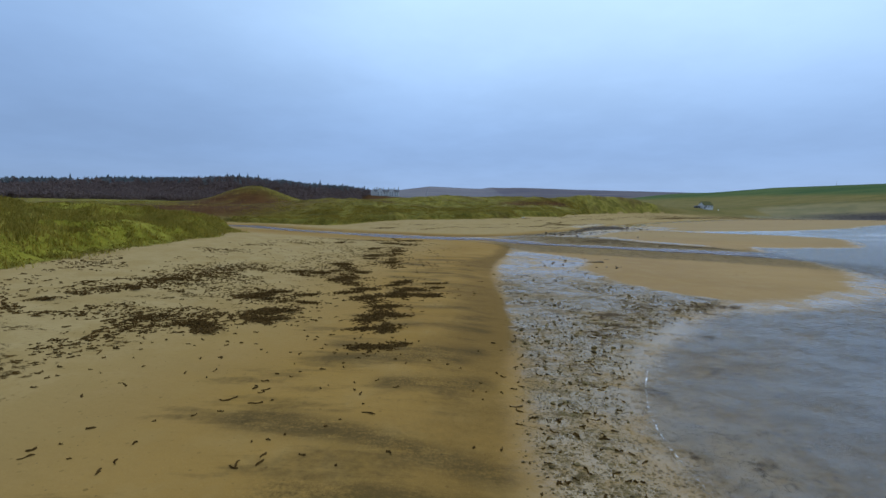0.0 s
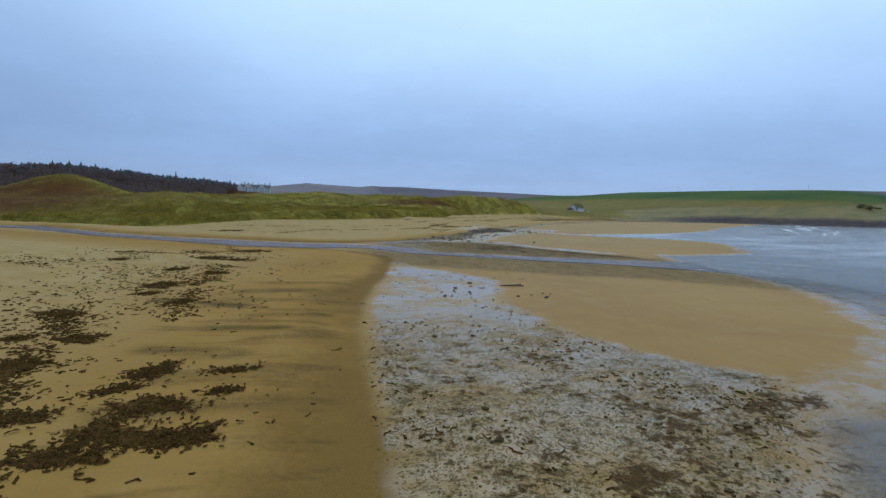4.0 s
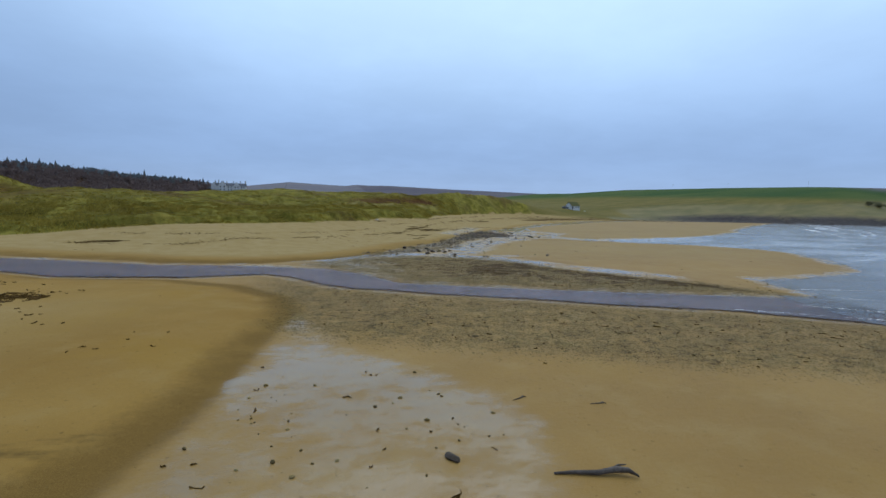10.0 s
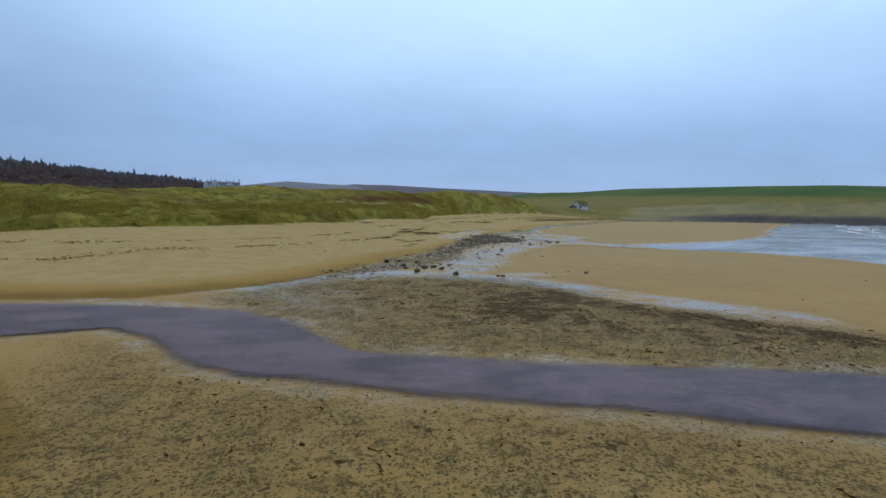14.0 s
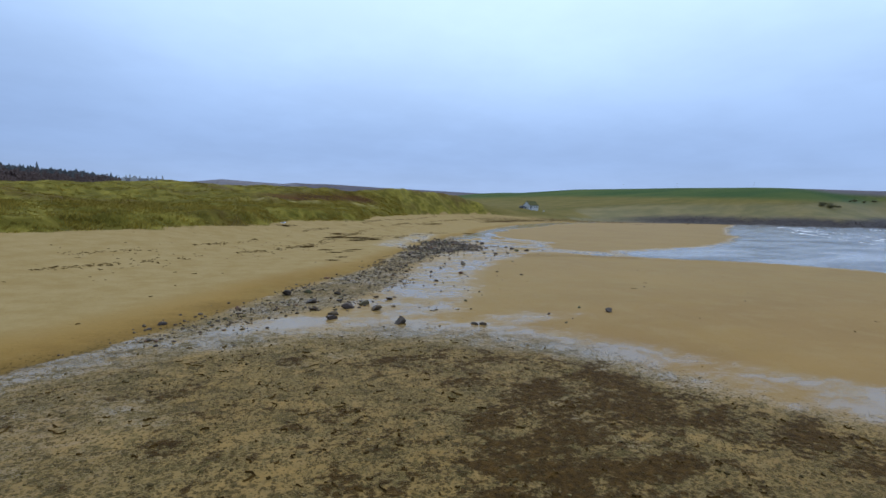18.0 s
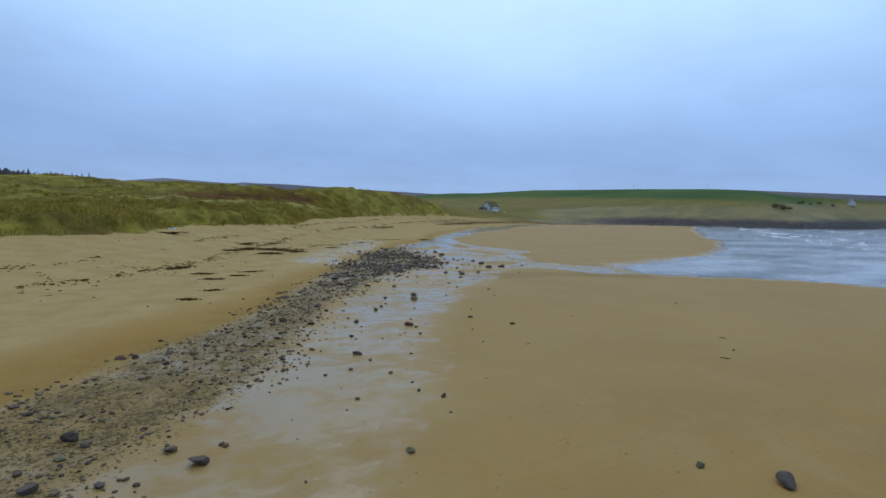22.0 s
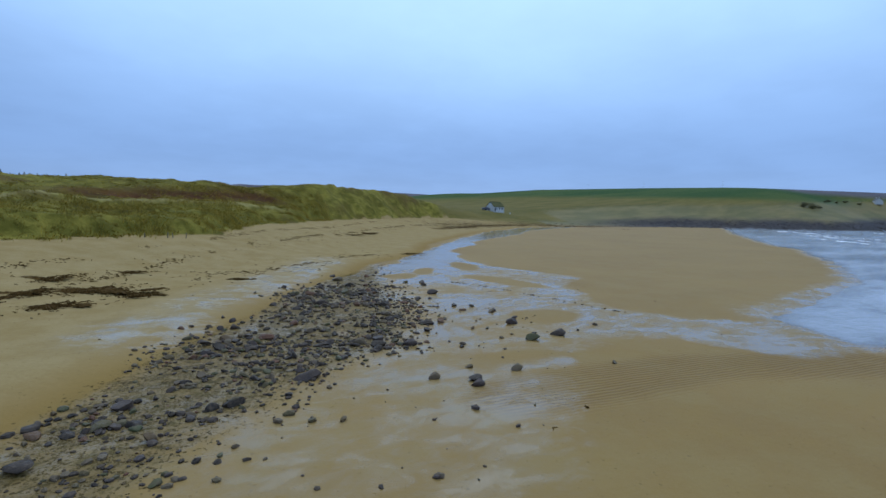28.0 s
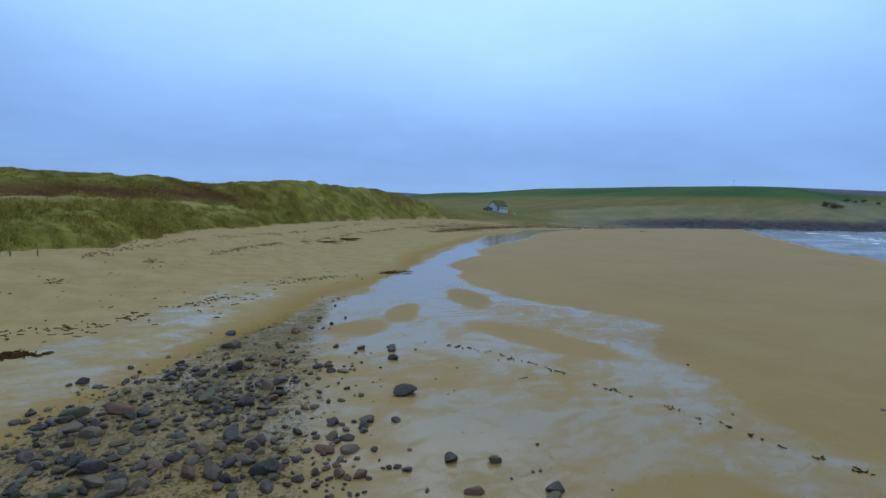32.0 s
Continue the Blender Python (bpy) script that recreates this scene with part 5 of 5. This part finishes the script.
# ---- surf ----
def foam_ribbon(line, width, lift, ragged, step=0.4):
    """A torn strip of foam laid along a line on the water."""
    for _ in range(3):
        line = [line[0]] + [tuple(a[i] * (1 - t) + b[i] * t for i in (0, 1)) for a, b in zip(line[:-1], line[1:]) for t in (0.25, 0.75)] + [line[-1]]
    pts = [Vector((*line[0], 0))]
    for a, b in zip(line[:-1], line[1:]):
        a, b = Vector((*a, 0)), Vector((*b, 0))
        k = max(1, int((b - a).length / step))
        pts += [a.lerp(b, (i + 1) / k) for i in range(k)]
    n = len(pts)
    vs, fs = [], []
    phase = rng.uniform(0, 50)
    for i, q in enumerate(pts):
        d = (pts[min(i + 1, n - 1)] - pts[max(i - 1, 0)]).normalized()
        side = Vector((-d.y, d.x, 0))
        s = i * step
        w = width * max(0.0, 3.2 * float(fbm(np.array([s + phase]), np.array([3.0]), 6 * step * ragged, 111, 4)[0] - 0.36)) * min(1, i / 4, (n - 1 - i) / 4)
        shift = side * (float(fbm(np.array([s]), np.array([phase]), 8 * step * ragged, 112, 3)[0]) - 0.5) * width * 2.2
        for t, up in ((-1, 0.004), (-0.3, lift), (0.4, lift * 0.8), (1, 0.004)):
            c = q + shift + side * w * t
            vs.append((c.x, c.y, float(water_level(np.array([c.x]), np.array([c.y]))[0]) + up))
        if i:
            b = 4 * i
            for j in range(3):
                fs.append((b - 4 + j, b - 3 + j, b + j + 1, b + j))
    f = np.array(fs)
    return np.array(vs), f, np.full(len(f), 4)


def foam(label, line, width, lift, ragged=1.0, step=0.4, material=M_FOAM):
    tagged(new("foam_line", mesh_from("foam_line", *foam_ribbon(line, width, lift, ragged, step), material)), label, "foam", "lines of foam", "stuff")


foam("thin white foam line at the edge of the wash", [(4.7, 2), (4.75, 6), (4.8, 8.5), (4.9, 10.8), (5.7, 13.2), (6.8, 15.5)], 0.026, 0.006, 0.6, 0.1)
for x, y, ln in ((13.2, 10.5, 1.6), (9.2, 8.6, 1.0), (11.0, 15.5, 1.2), (16.5, 14.0, 2.0)):
    foam("thin foam streak drifting on the wash", [(x - ln, y + 0.25), (x, y), (x + ln, y - 0.1)], 0.035, 0.008, 1.2, 0.1)
for line in ([(30, 57.4), (35, 55), (39.5, 52.2)], [(36, 57.5), (41, 54.5), (45, 50.5)], [(41, 59.5), (46, 57.5), (50, 53)], [(42, 62.5), (49, 61.5), (56, 57)], [(50, 66), (58, 65), (66, 61)], [(60, 68.5), (70, 70), (80, 68)], [(72, 79), (84, 82), (95, 80)], [(78, 92), (92, 96), (108, 94)]):
    foam("thin pale line of foam drawn out by the current", line, 0.16, 0.012, 1.4, 0.3)
foam("foam edge where the stream meets the sea", [(34, 42), (37.5, 46.5), (38.5, 51), (40.5, 55)], 0.10, 0.02, 1, 0.2)
foam("white foam of a wave breaking on the sand bar", [(150, 126), (160, 142), (184, 163), (197, 176), (209, 187)], 2.4, 0.10, 3, 0.8, M_SURF)
foam("white foam of a wave breaking on the sand bar", [(128, 118), (146, 134), (168, 156), (186, 178)], 0.7, 0.10, 3, 0.8, M_SURF)
foam("broad white surf rolling into the bay", [(160, 132), (188, 158), (212, 182), (232, 203)], 3.2, 0.2, 3, 1.0, M_SURF)
foam("broad white surf rolling into the bay", [(215, 128), (240, 158), (262, 186)], 3.0, 0.2, 3, 1.0, M_SURF)


# ---- driftwood and litter ----
def branch(points, radii, sides=8):
    """A bent tapering limb."""
    vs, fs, sd = [], [], []
    for i, (q, r) in enumerate(zip(points, radii)):
        for k in range(sides):
            a = 2 * math.pi * k / sides
            rr = r * (1 + 0.18 * math.sin(3 * a + i * 1.7))
            vs.append((q[0], q[1] + rr * math.cos(a), q[2] + rr * math.sin(a)))
    for i in range(len(points) - 1):
        for k in range(sides):
            j = (k + 1) % sides
            fs += [i * sides + k, i * sides + j, (i + 1) * sides + j, (i + 1) * sides + k]
            sd.append(4)
    m = (len(points) - 1) * sides
    fs += list(range(sides))[::-1] + [m + k for k in range(sides)]
    sd += [sides, sides]
    return np.array(vs), fs, sd


def driftwood(x, y, turn, size):
    ob = new("driftwood_branch", mesh_from("driftwood_branch", *branch([(-0.8, 0, 0.03), (-0.45, 0.02, 0.05), (0, -0.01, 0.06), (0.4, 0.04, 0.09), (0.62, 0.0, 0.10), (0.78, -0.08, 0.03)],
                                                                        [0.022, 0.035, 0.045, 0.06, 0.05, 0.02]), M_DRIFT))
    part("stub", mesh_from("stub", *branch([(0.3, 0.05, 0.09), (0.45, 0.12, 0.14), (0.62, 0.15, 0.13)], [0.03, 0.022, 0.010], 6), M_DRIFT), ob)
    ob.matrix_world = pose(x, y, float(height(x, y)[0]), 0, 0, turn) @ Matrix.Diagonal((size, size, size, 1))
    return tagged(ob, "dark wet driftwood branch lying on smooth sand", "driftwood")


driftwood(13.9, 43.9, -14, 1.0)
driftwood(14.0, 47.6, 20, 0.3)
driftwood(15.9, 46.9, -8, 0.28)
driftwood(11.6, 43.2, -30, 0.35)
driftwood(12.4, 42.6, 10, 0.25)
driftwood(51.6, 125.1, -5, 0.22)
driftwood(20.4, 64.0, 60, 0.45)

crate = tagged(new("fish_box", box("fish_box", -0.42, 0.42, -0.27, 0.27, 0.0, 0.06, M_PLASTIC, 0.015)), "scuffed white plastic fish box at the dune foot", "fish box")
for nm, b in (("long_side", (-0.42, 0.42, -0.28, -0.25)), ("long_side", (-0.42, 0.42, 0.25, 0.28)), ("short_side", (-0.43, -0.40, -0.27, 0.27)), ("short_side", (0.40, 0.43, -0.27, 0.27))):
    part(nm, box(nm, *b, 0.02, 0.26, M_PLASTIC, 0.008), crate)
crate.matrix_world = pose(22.0, 134.6, float(height(22.0, 134.6)[0]) - 0.02, 8, -6, -25) @ Matrix.Diagonal((0.75, 0.75, 0.6, 1))

# a thin weed-marked edge that the ebb has cut across the channel
edge = [(50.6, 130.2), (51.9, 128.2), (52.8, 126.2), (53.2, 124.5), (53.5, 122.9), (54.2, 120.6), (54.5, 118.4), (55.0, 117.2)]
places = along(edge, 60, (0.05, 0.06))
stuff("strand_edge", fronds(places, rng.uniform(0.15, 0.35, len(places)), math.pi / 2 + 0.25, 0.0015), M_WEED, "thin dark weed line across the wet channel sand", "seaweed", False)


# ---- buildings ----
def on(x, y):
    return float(height(x, y)[0])


def gabled(name, width, length, eaves, ridge, wall_m, roof_m, over=0.18):
    """A gabled house, its long side along x: walls, two roof slopes and a ridge."""
    root = new(name)
    w, d = length / 2, width / 2
    rot = Matrix.Rotation(math.pi / 2, 4, "Z")
    body = prism("wall", [(-d, -0.8), (d, -0.8), (d, eaves), (0, ridge - 0.12), (-d, eaves)], -w, w, wall_m)
    body.transform(rot)
    part("wall", body, root)
    t = 0.16
    k = (ridge - eaves) / d
    for s in (1, -1):
        e = d + over
        roof = prism("roof", [(0, ridge), (s * e, ridge - k * e), (s * e, ridge - k * e + t), (0, ridge + t)], -w - over, w + over, roof_m)
        roof.transform(rot)
        part("roof", roof, root)
    rid = prism("ridge", [(-0.14, ridge + 0.10), (0.14, ridge + 0.10), (0.07, ridge + 0.24), (-0.07, ridge + 0.24)], -w - over, w + over, roof_m)
    rid.transform(rot)
    part("ridge", rid, root)
    return root


def window(root, x, y, z, w, h, normal_y=True):
    """A framed pane set on a wall that faces y or x."""
    a = 0.05
    if normal_y:
        fr = part("window", box("window", x - w / 2 - a, x + w / 2 + a, y - 0.04, y + 0.04, z - a, z + h + a, M_WHITEWASH, 0.01), root, "white-framed dark window")
        part("pane", box("pane", x - w / 2, x + w / 2, y - 0.055, y + 0.055, z, z + h, M_DARK_PANE, 0.004), fr)
    else:
        fr = part("window", box("window", x - 0.04, x + 0.04, y - w / 2 - a, y + w / 2 + a, z - a, z + h + a, M_WHITEWASH, 0.01), root, "white-framed dark window")
        part("pane", box("pane", x - 0.055, x + 0.055, y - w / 2, y + w / 2, z, z + h, M_DARK_PANE, 0.004), fr)


def chimney(root, x, y, z, s, h):
    c = part("chimney", box("chimney", x - s, x + s, y - s, y + s, z, z + h, M_WHITEWASH, 0.03), root)
    part("chimney_pot", prism("chimney_pot", [(x - s * 0.4, z + h), (x + s * 0.4, z + h), (x + s * 0.3, z + h + s), (x - s * 0.3, z + h + s)], y - s * 0.35, y + s * 0.35, M_SLATE), c)


cot = gabled("cottage", 4.2, 5.8, 1.75, 3.55, M_WHITEWASH, M_TURF_ROOF, 0.12)
for x in (-1.5, 0.2, 1.7):
    window(cot, x, -2.1, 0.75, 0.55, 0.65)
part("door", box("door", -2.6, -2.0, -2.16, -2.06, 0.0, 1.4, M_DARK_PANE, 0.01), cot, "dark plank door")
window(cot, -2.9, 0.0, 0.65, 0.45, 0.55, False)
cot.matrix_world = pose(138.8, 257.5, on(138.8, 257.5) + 0.1, 0, 0, 15)
tagged(cot, "small whitewashed cottage with a dark mossy roof behind the beach", "cottage")


def car(x, y, turn):
    root = new("car")
    body = prism("body", [(-1.7, 0.3), (1.7, 0.3), (1.74, 0.62), (1.0, 0.76), (0.5, 1.16), (-1.0, 1.18), (-1.6, 0.8)], -0.68, 0.68, M_SLATE, 0.05)
    part("body", body, root)
    # matt white stands in for the sky's reflection on the glass
    part("windscreen", prism("windscreen", [(0.52, 1.13), (0.97, 0.79), (1.0, 0.81), (0.55, 1.16)], -0.55, 0.55, M_WHITEWASH), root, "windscreen with a pale reflection put into its colour")
    for wx in (-1.05, 1.05):
        for wy in (-0.6, 0.6):
            bm = bmesh.new()
            bmesh.ops.create_cone(bm, cap_ends=True, segments=16, radius1=0.27, radius2=0.27, depth=0.18, matrix=Matrix.Translation((wx, wy, 0.27)) @ Matrix.Rotation(math.pi / 2, 4, "X"))
            part("wheel", from_bm("wheel", bm, M_DARK_PANE), root)
    root.matrix_world = pose(x, y, on(x, y), 0, 0, turn)
    return tagged(root, "dark grey car parked beside the cottage", "car")


car(133.4, 255.6, 15)

white_post = tagged(new("white_post", box("white_post", -0.25, 0.25, -0.2, 0.2, 0, 0.5, M_WHITEWASH, 0.05)), "small white block in the grass by the cottage", "block")
white_post.location = (145.2, 256.5, on(145.2, 256.5))

croft = gabled("croft_house", 6.5, 9.0, 2.8, 5.6, M_WHITEWASH, M_SLATE)
window(croft, -1.5, -3.25, 1.2, 0.9, 1.1)
window(croft, 1.5, -3.25, 1.2, 0.9, 1.1)
chimney(croft, -4.2, 0, 5.3, 0.35, 1.1)
chimney(croft, 4.2, 0, 5.3, 0.35, 1.1)
croft.matrix_world = pose(460, 262.6, on(460, 262.6) + 0.2, 0, 0, 35) @ Matrix.Scale(0.7, 4)
tagged(croft, "white gabled croft house with a slate roof on the headland", "house")


def mansion():
    root = new("mansion")
    def block(x0, x1, y0, y1, eaves, ridge, along_x):
        cx, cy, lx, ly = (x0 + x1) / 2, (y0 + y1) / 2, x1 - x0, y1 - y0
        if along_x:
            me = prism("wing", [(y0, -2), (y1, -2), (y1, eaves), (y0, eaves)], x0, x1, M_WHITEWASH)
            ro = prism("roof", [(y0 - 0.4, eaves), (y1 + 0.4, eaves), (cy, ridge)], x0 - 0.3, x1 + 0.3, M_SLATE)
            sw = Matrix(((0, 1, 0, 0), (1, 0, 0, 0), (0, 0, 1, 0), (0, 0, 0, 1)))
            me.transform(sw)
            ro.transform(sw)
        else:
            me = prism("wing", [(x0, -2), (x1, -2), (x1, eaves), (cx, ridge - 0.15), (x0, eaves)], y0, y1, M_WHITEWASH)
            ro = None
            for s in (-1, 1):
                e = lx / 2 + 0.4
                k = (ridge - eaves) / (lx / 2)
                part("roof", prism("roof", [(cx, ridge), (cx + s * e, ridge - k * e), (cx + s * e, ridge - k * e + 0.25), (cx, ridge + 0.25)], y0 + 0.3, y1, M_SLATE), root)
        part("wing", me, root)
        if ro:
            part("roof", ro, root)
    block(-17, 18, 0, 10, 6.2, 9.8, True)
    block(-12, -4, -3.5, 10, 7.2, 11.8, False)
    block(4, 11, -2.0, 10, 6.8, 10.8, False)
    block(-20, -15, -1.5, 9, 6.4, 10.2, False)
    for x in (-16, -12.5, -3.6, 3.6, 11.4, 17.2):
        chimney(root, x, 5, 8.6, 0.7, 4.2 if x in (-12.5, 17.2) else 3.2)
    for x in (-10, -6):
        for z in (0.8, 4.2):
            window(root, x, -3.5, z, 1.2, 1.9)
    for x in (-1.5, 1.5, 13, 15.5):
        for z in (0.8, 4.0):
            window(root, x, 0.0, z, 1.1, 1.7)
    for x in (6, 9):
        for z in (0.8, 4.0):
            window(root, x, -2.0, z, 1.1, 1.7)
    root.matrix_world = pose(-68.5, 571, on(-68.5, 571) - 0.3, 0, 0, 4) @ Matrix.Scale(0.85, 4)
    return tagged(root, "large white country house with slate roofs and tall chimneys", "mansion")


mansion()


def pole(x, y):
    root = new("utility_pole", mesh_from("utility_pole", *branch([(-0.6, 0, 0), (2, 0, 0), (5, 0, 0), (8.2, 0, 0)], [0.09, 0.08, 0.07, 0.06]), M_POLE))
    bar = box("crossarm", 7.5, 7.60, -0.7, 0.7, -0.04, 0.04, M_POLE, 0.01)
    part("crossarm", bar, root)
    root.matrix_world = pose(x, y, on(x, y), 0, -90, 25) @ Matrix.Scale(0.62, 4)
    return tagged(root, "grey wooden utility pole on the green hill", "utility pole", "poles along the hill")


for x, y in ((322, 400), (352, 370), (384, 326)):
    pole(x, y)


# ---- far shore rocks and bushes ----
def far_rocks(x, y):
    d = inside(x, y, LAND_FAR)
    return ss(d, -14, -4) * (1 - ss(d, 7, 13)) * (0.35 + 0.65 * ss(x, 190, 235))


p = np.concatenate([scatter(9000, 150, 420, 195, 262, far_rocks), scatter(500, 150, 260, 205, 240, lambda x, y: 0.10 * (inside(x, y, LAND_FAR) > -26))])
stuff("shore_rocks", joined(p, rng.lognormal(-0.7, 0.45, len(p)).clip(0.2, 1.0), SMALL, 0.30, 0.15), M_SHORE_ROCK, "dark weedy rocks and ledges along the far shore", "rocks", False)
places = np.concatenate([along([(92, 211), (112, 227), (138, 238), (165, 236)], 1100, (5, 2.6))])
stuff("red_wrack", fronds(places, rng.uniform(0.6, 2.2, len(places)), 0.5, 0.15), M_WEED, "red-brown mats of seaweed at the head of the lagoon", "seaweed", False)


def leaf_cloud(n, radius, squash, leaf):
    """Loose leaves about a few lobes."""
    lobes = rng.normal(0, 0.42, (7, 3)) * (radius, radius, radius * squash)
    c = lobes[rng.integers(0, 7, n)] + rng.normal(0, 0.26, (n, 3)) * (radius, radius, radius * squash)
    a = rng.normal(size=(n, 3))
    a /= np.linalg.norm(a, axis=1)[:, None]
    b = np.cross(a, rng.normal(size=(n, 3)))
    b /= np.linalg.norm(b, axis=1)[:, None]
    s = leaf * rng.uniform(0.6, 1.4, (n, 1))
    v = np.stack([c - a * s, c + b * s * 0.6, c + a * s, c - b * s * 0.6], 1).reshape(-1, 3)
    return v, np.arange(4 * n), np.full(n, 4)


def bush(x, y, r, squash):
    root = new("bush")
    v, f, s = leaf_cloud(900, r, squash, r * 0.09)
    v[:, 2] += r * squash * 0.9
    part("crown", mesh_from("crown", v, f, s, M_BUSH), root)
    for a in (0.3, 2.2, 4.4):
        st = mesh_from("stem", *branch([(-0.2, 0, 0), (r * squash * 0.6, 0, 0), (r * squash * 1.1, 0, 0)], [0.09 * r, 0.06 * r, 0.02 * r], 6), M_BARK)
        st.transform(Matrix.Rotation(a, 4, "Z") @ Matrix.Rotation(radians(-72), 4, "Y"))
        part("stem", st, root)
    root.location = (x, y, on(x, y))
    return tagged(root, "dark windswept bush on the bank above the rocks", "bush", "bushes above the far shore")


for x, y, r, q in ((317.3, 238.3, 1.9, 0.7), (322.6, 236.7, 2.5, 0.6), (331, 238, 1.4, 0.5), (372, 254, 1.2, 0.5), (384, 257.7, 1.5, 0.5), (399, 260, 1.2, 0.5), (414, 262, 1.5, 0.5), (428, 260, 1.3, 0.5)):
    bush(x, y, r, q)


# ---- the wood ----
def conifer_arrays(h, r, sides=7, tiers=6):
    """Tiers of drooping boughs round a stem, ragged at the rim."""
    vs, fs = [], []
    for t in range(tiers):
        z0 = h * (0.14 + 0.78 * t / tiers)
        z1 = z0 + h * 0.26
        rr = r * (1 - t / tiers) ** 0.8
        b = len(vs)
        vs.append((rng.normal(0, 0.05 * r), rng.normal(0, 0.05 * r), min(z1, h)))
        m = sides * 2
        for k in range(m):
            a = 2 * math.pi * k / m + t
            q = rr * (1.0 if k % 2 else 0.55) * rng.uniform(0.75, 1.2)
            vs.append((q * math.cos(a), q * math.sin(a), z0 + rng.normal(0, 0.03 * h) - (0.03 * h if k % 2 else 0)))
        for k in range(m):
            fs.append((b, b + 1 + k, b + 1 + (k + 1) % m))
    return np.array(vs), np.array(fs)


def strew(points, shapes, scale, lift=0.0):
    vs, fs, n = [], [], 0
    z = height(points[:, 0], points[:, 1])
    for (x, y), s, zz in zip(points, scale, z):
        v, f = shapes[int(rng.integers(0, len(shapes)))]
        a = rng.uniform(0, 6.3)
        c, d = math.cos(a), math.sin(a)
        w = v * s
        vs.append(np.stack([w[:, 0] * c - w[:, 1] * d + x, w[:, 0] * d + w[:, 1] * c + y, w[:, 2] + zz + lift], -1))
        fs.append(f + n)
        n += len(v)
    f = np.concatenate(fs)
    return np.concatenate(vs), f, np.full(len(f), f.shape[1])


def wood_chance(x, y):
    d = line_dist(x, y, WOOD_HILL[:6])
    return (1 - ss(d, 18, 34)) * (1 - ss(x, -104, -86)) * (x > -620) * (0.5 + 0.5 * ss(fbm(x, y, 45, 131, 2), 0.40, 0.52))


FIRS = [conifer_arrays(rng.uniform(6.5, 9.0), rng.uniform(2.9, 4.0), 8, 5) for _ in range(8)]
p = scatter(15000, -620, -80, 250, 660, wood_chance)
stuff("conifer_wood", strew(p, FIRS, rng.uniform(0.8, 1.1, len(p)) * (0.8 + 0.5 * fbm(p[:, 0], p[:, 1], 30, 121))), M_CONIFER, "dark blue-green plantation of conifers on the hill, haze in its colour", "wood", False)


def bare_crown():
    v, f, s = leaf_cloud(48, 3.2, 0.9, 0.75)
    v[:, 2] += 4.0
    return v, f.reshape(-1, 4)


M_TWIGS = leafy("bare_winter_twigs", [(0.0, (0.13, 0.098, 0.092)), (1.0, (0.22, 0.155, 0.13))], 0.9, 0.0)
p = scatter(14000, -620, -88, 220, 620, lambda x, y: (1 - ss(np.abs(line_dist(x, y, WOOD_HILL[:6]) - 62), 52, 66)) * (y < 575 + 0.25 * (x + 150)))
stuff("bare_woodland", strew(p, [bare_crown() for _ in range(5)], rng.uniform(0.7, 1.15, len(p))), M_TWIGS, "purple-brown leafless woodland below the conifers", "wood", False)


def fir_tree(x, y, h, r):
    root = new("fir_tree")
    v, f = conifer_arrays(h, r, 8, 9)
    part("crown", mesh_from("crown", v, f, np.full(len(f), 3), M_CONIFER, False), root)
    tr = mesh_from("trunk", *branch([(-0.5, 0, 0), (h * 0.4, 0, 0), (h * 0.97, 0, 0)], [0.3, 0.2, 0.04]), M_BARK)
    tr.transform(Matrix.Rotation(radians(-90), 4, "Y"))
    part("trunk", tr, root)
    root.location = (x, y, on(x, y))
    return tagged(root, "tall dark fir standing above the wood", "tree", "firs above the wood")


for x, y, h, r in ((-148, 580, 14, 2.8), (-226, 560, 12, 3.0), (-234, 556, 11.5, 3.2), (-216, 566, 12, 3.4), (-245, 550, 11, 3), (-330, 478, 12, 2.6), (-352, 458, 13, 2.8), (-96, 585, 11, 2.5)):
    fir_tree(x, y, h, r)


# ---- old stakes at the dune foot ----
def stake(x, y, h, lean_deg):
    ob = new("wooden_stake", mesh_from("wooden_stake", *branch([(-0.3, 0, 0), (h * 0.5, 0.01, 0), (h, 0, 0.02)], [0.035, 0.03, 0.025], 7), M_POLE))
    ob.matrix_world = pose(x, y, on(x, y), 0, -90 + lean_deg, 0)
    return tagged(ob, "weathered wooden stake in the sand below the dune grass", "stake", "stakes at the dune foot")


for x, y, h, q in ((33.0, 147.9, 0.5, 4), (33.4, 148.2, 0.45, -6), (34.4, 149.0, 0.5, 3), (31.4, 146.6, 0.4, -3)):
    stake(x, y, h, q)


# ---- the plan is drawn at four fifths of full size ----
for ob in [o for o in scene.objects if o.parent is None and o is not cam]:
    ob.matrix_basis = Matrix.Scale(FULL, 4) @ ob.matrix_basis
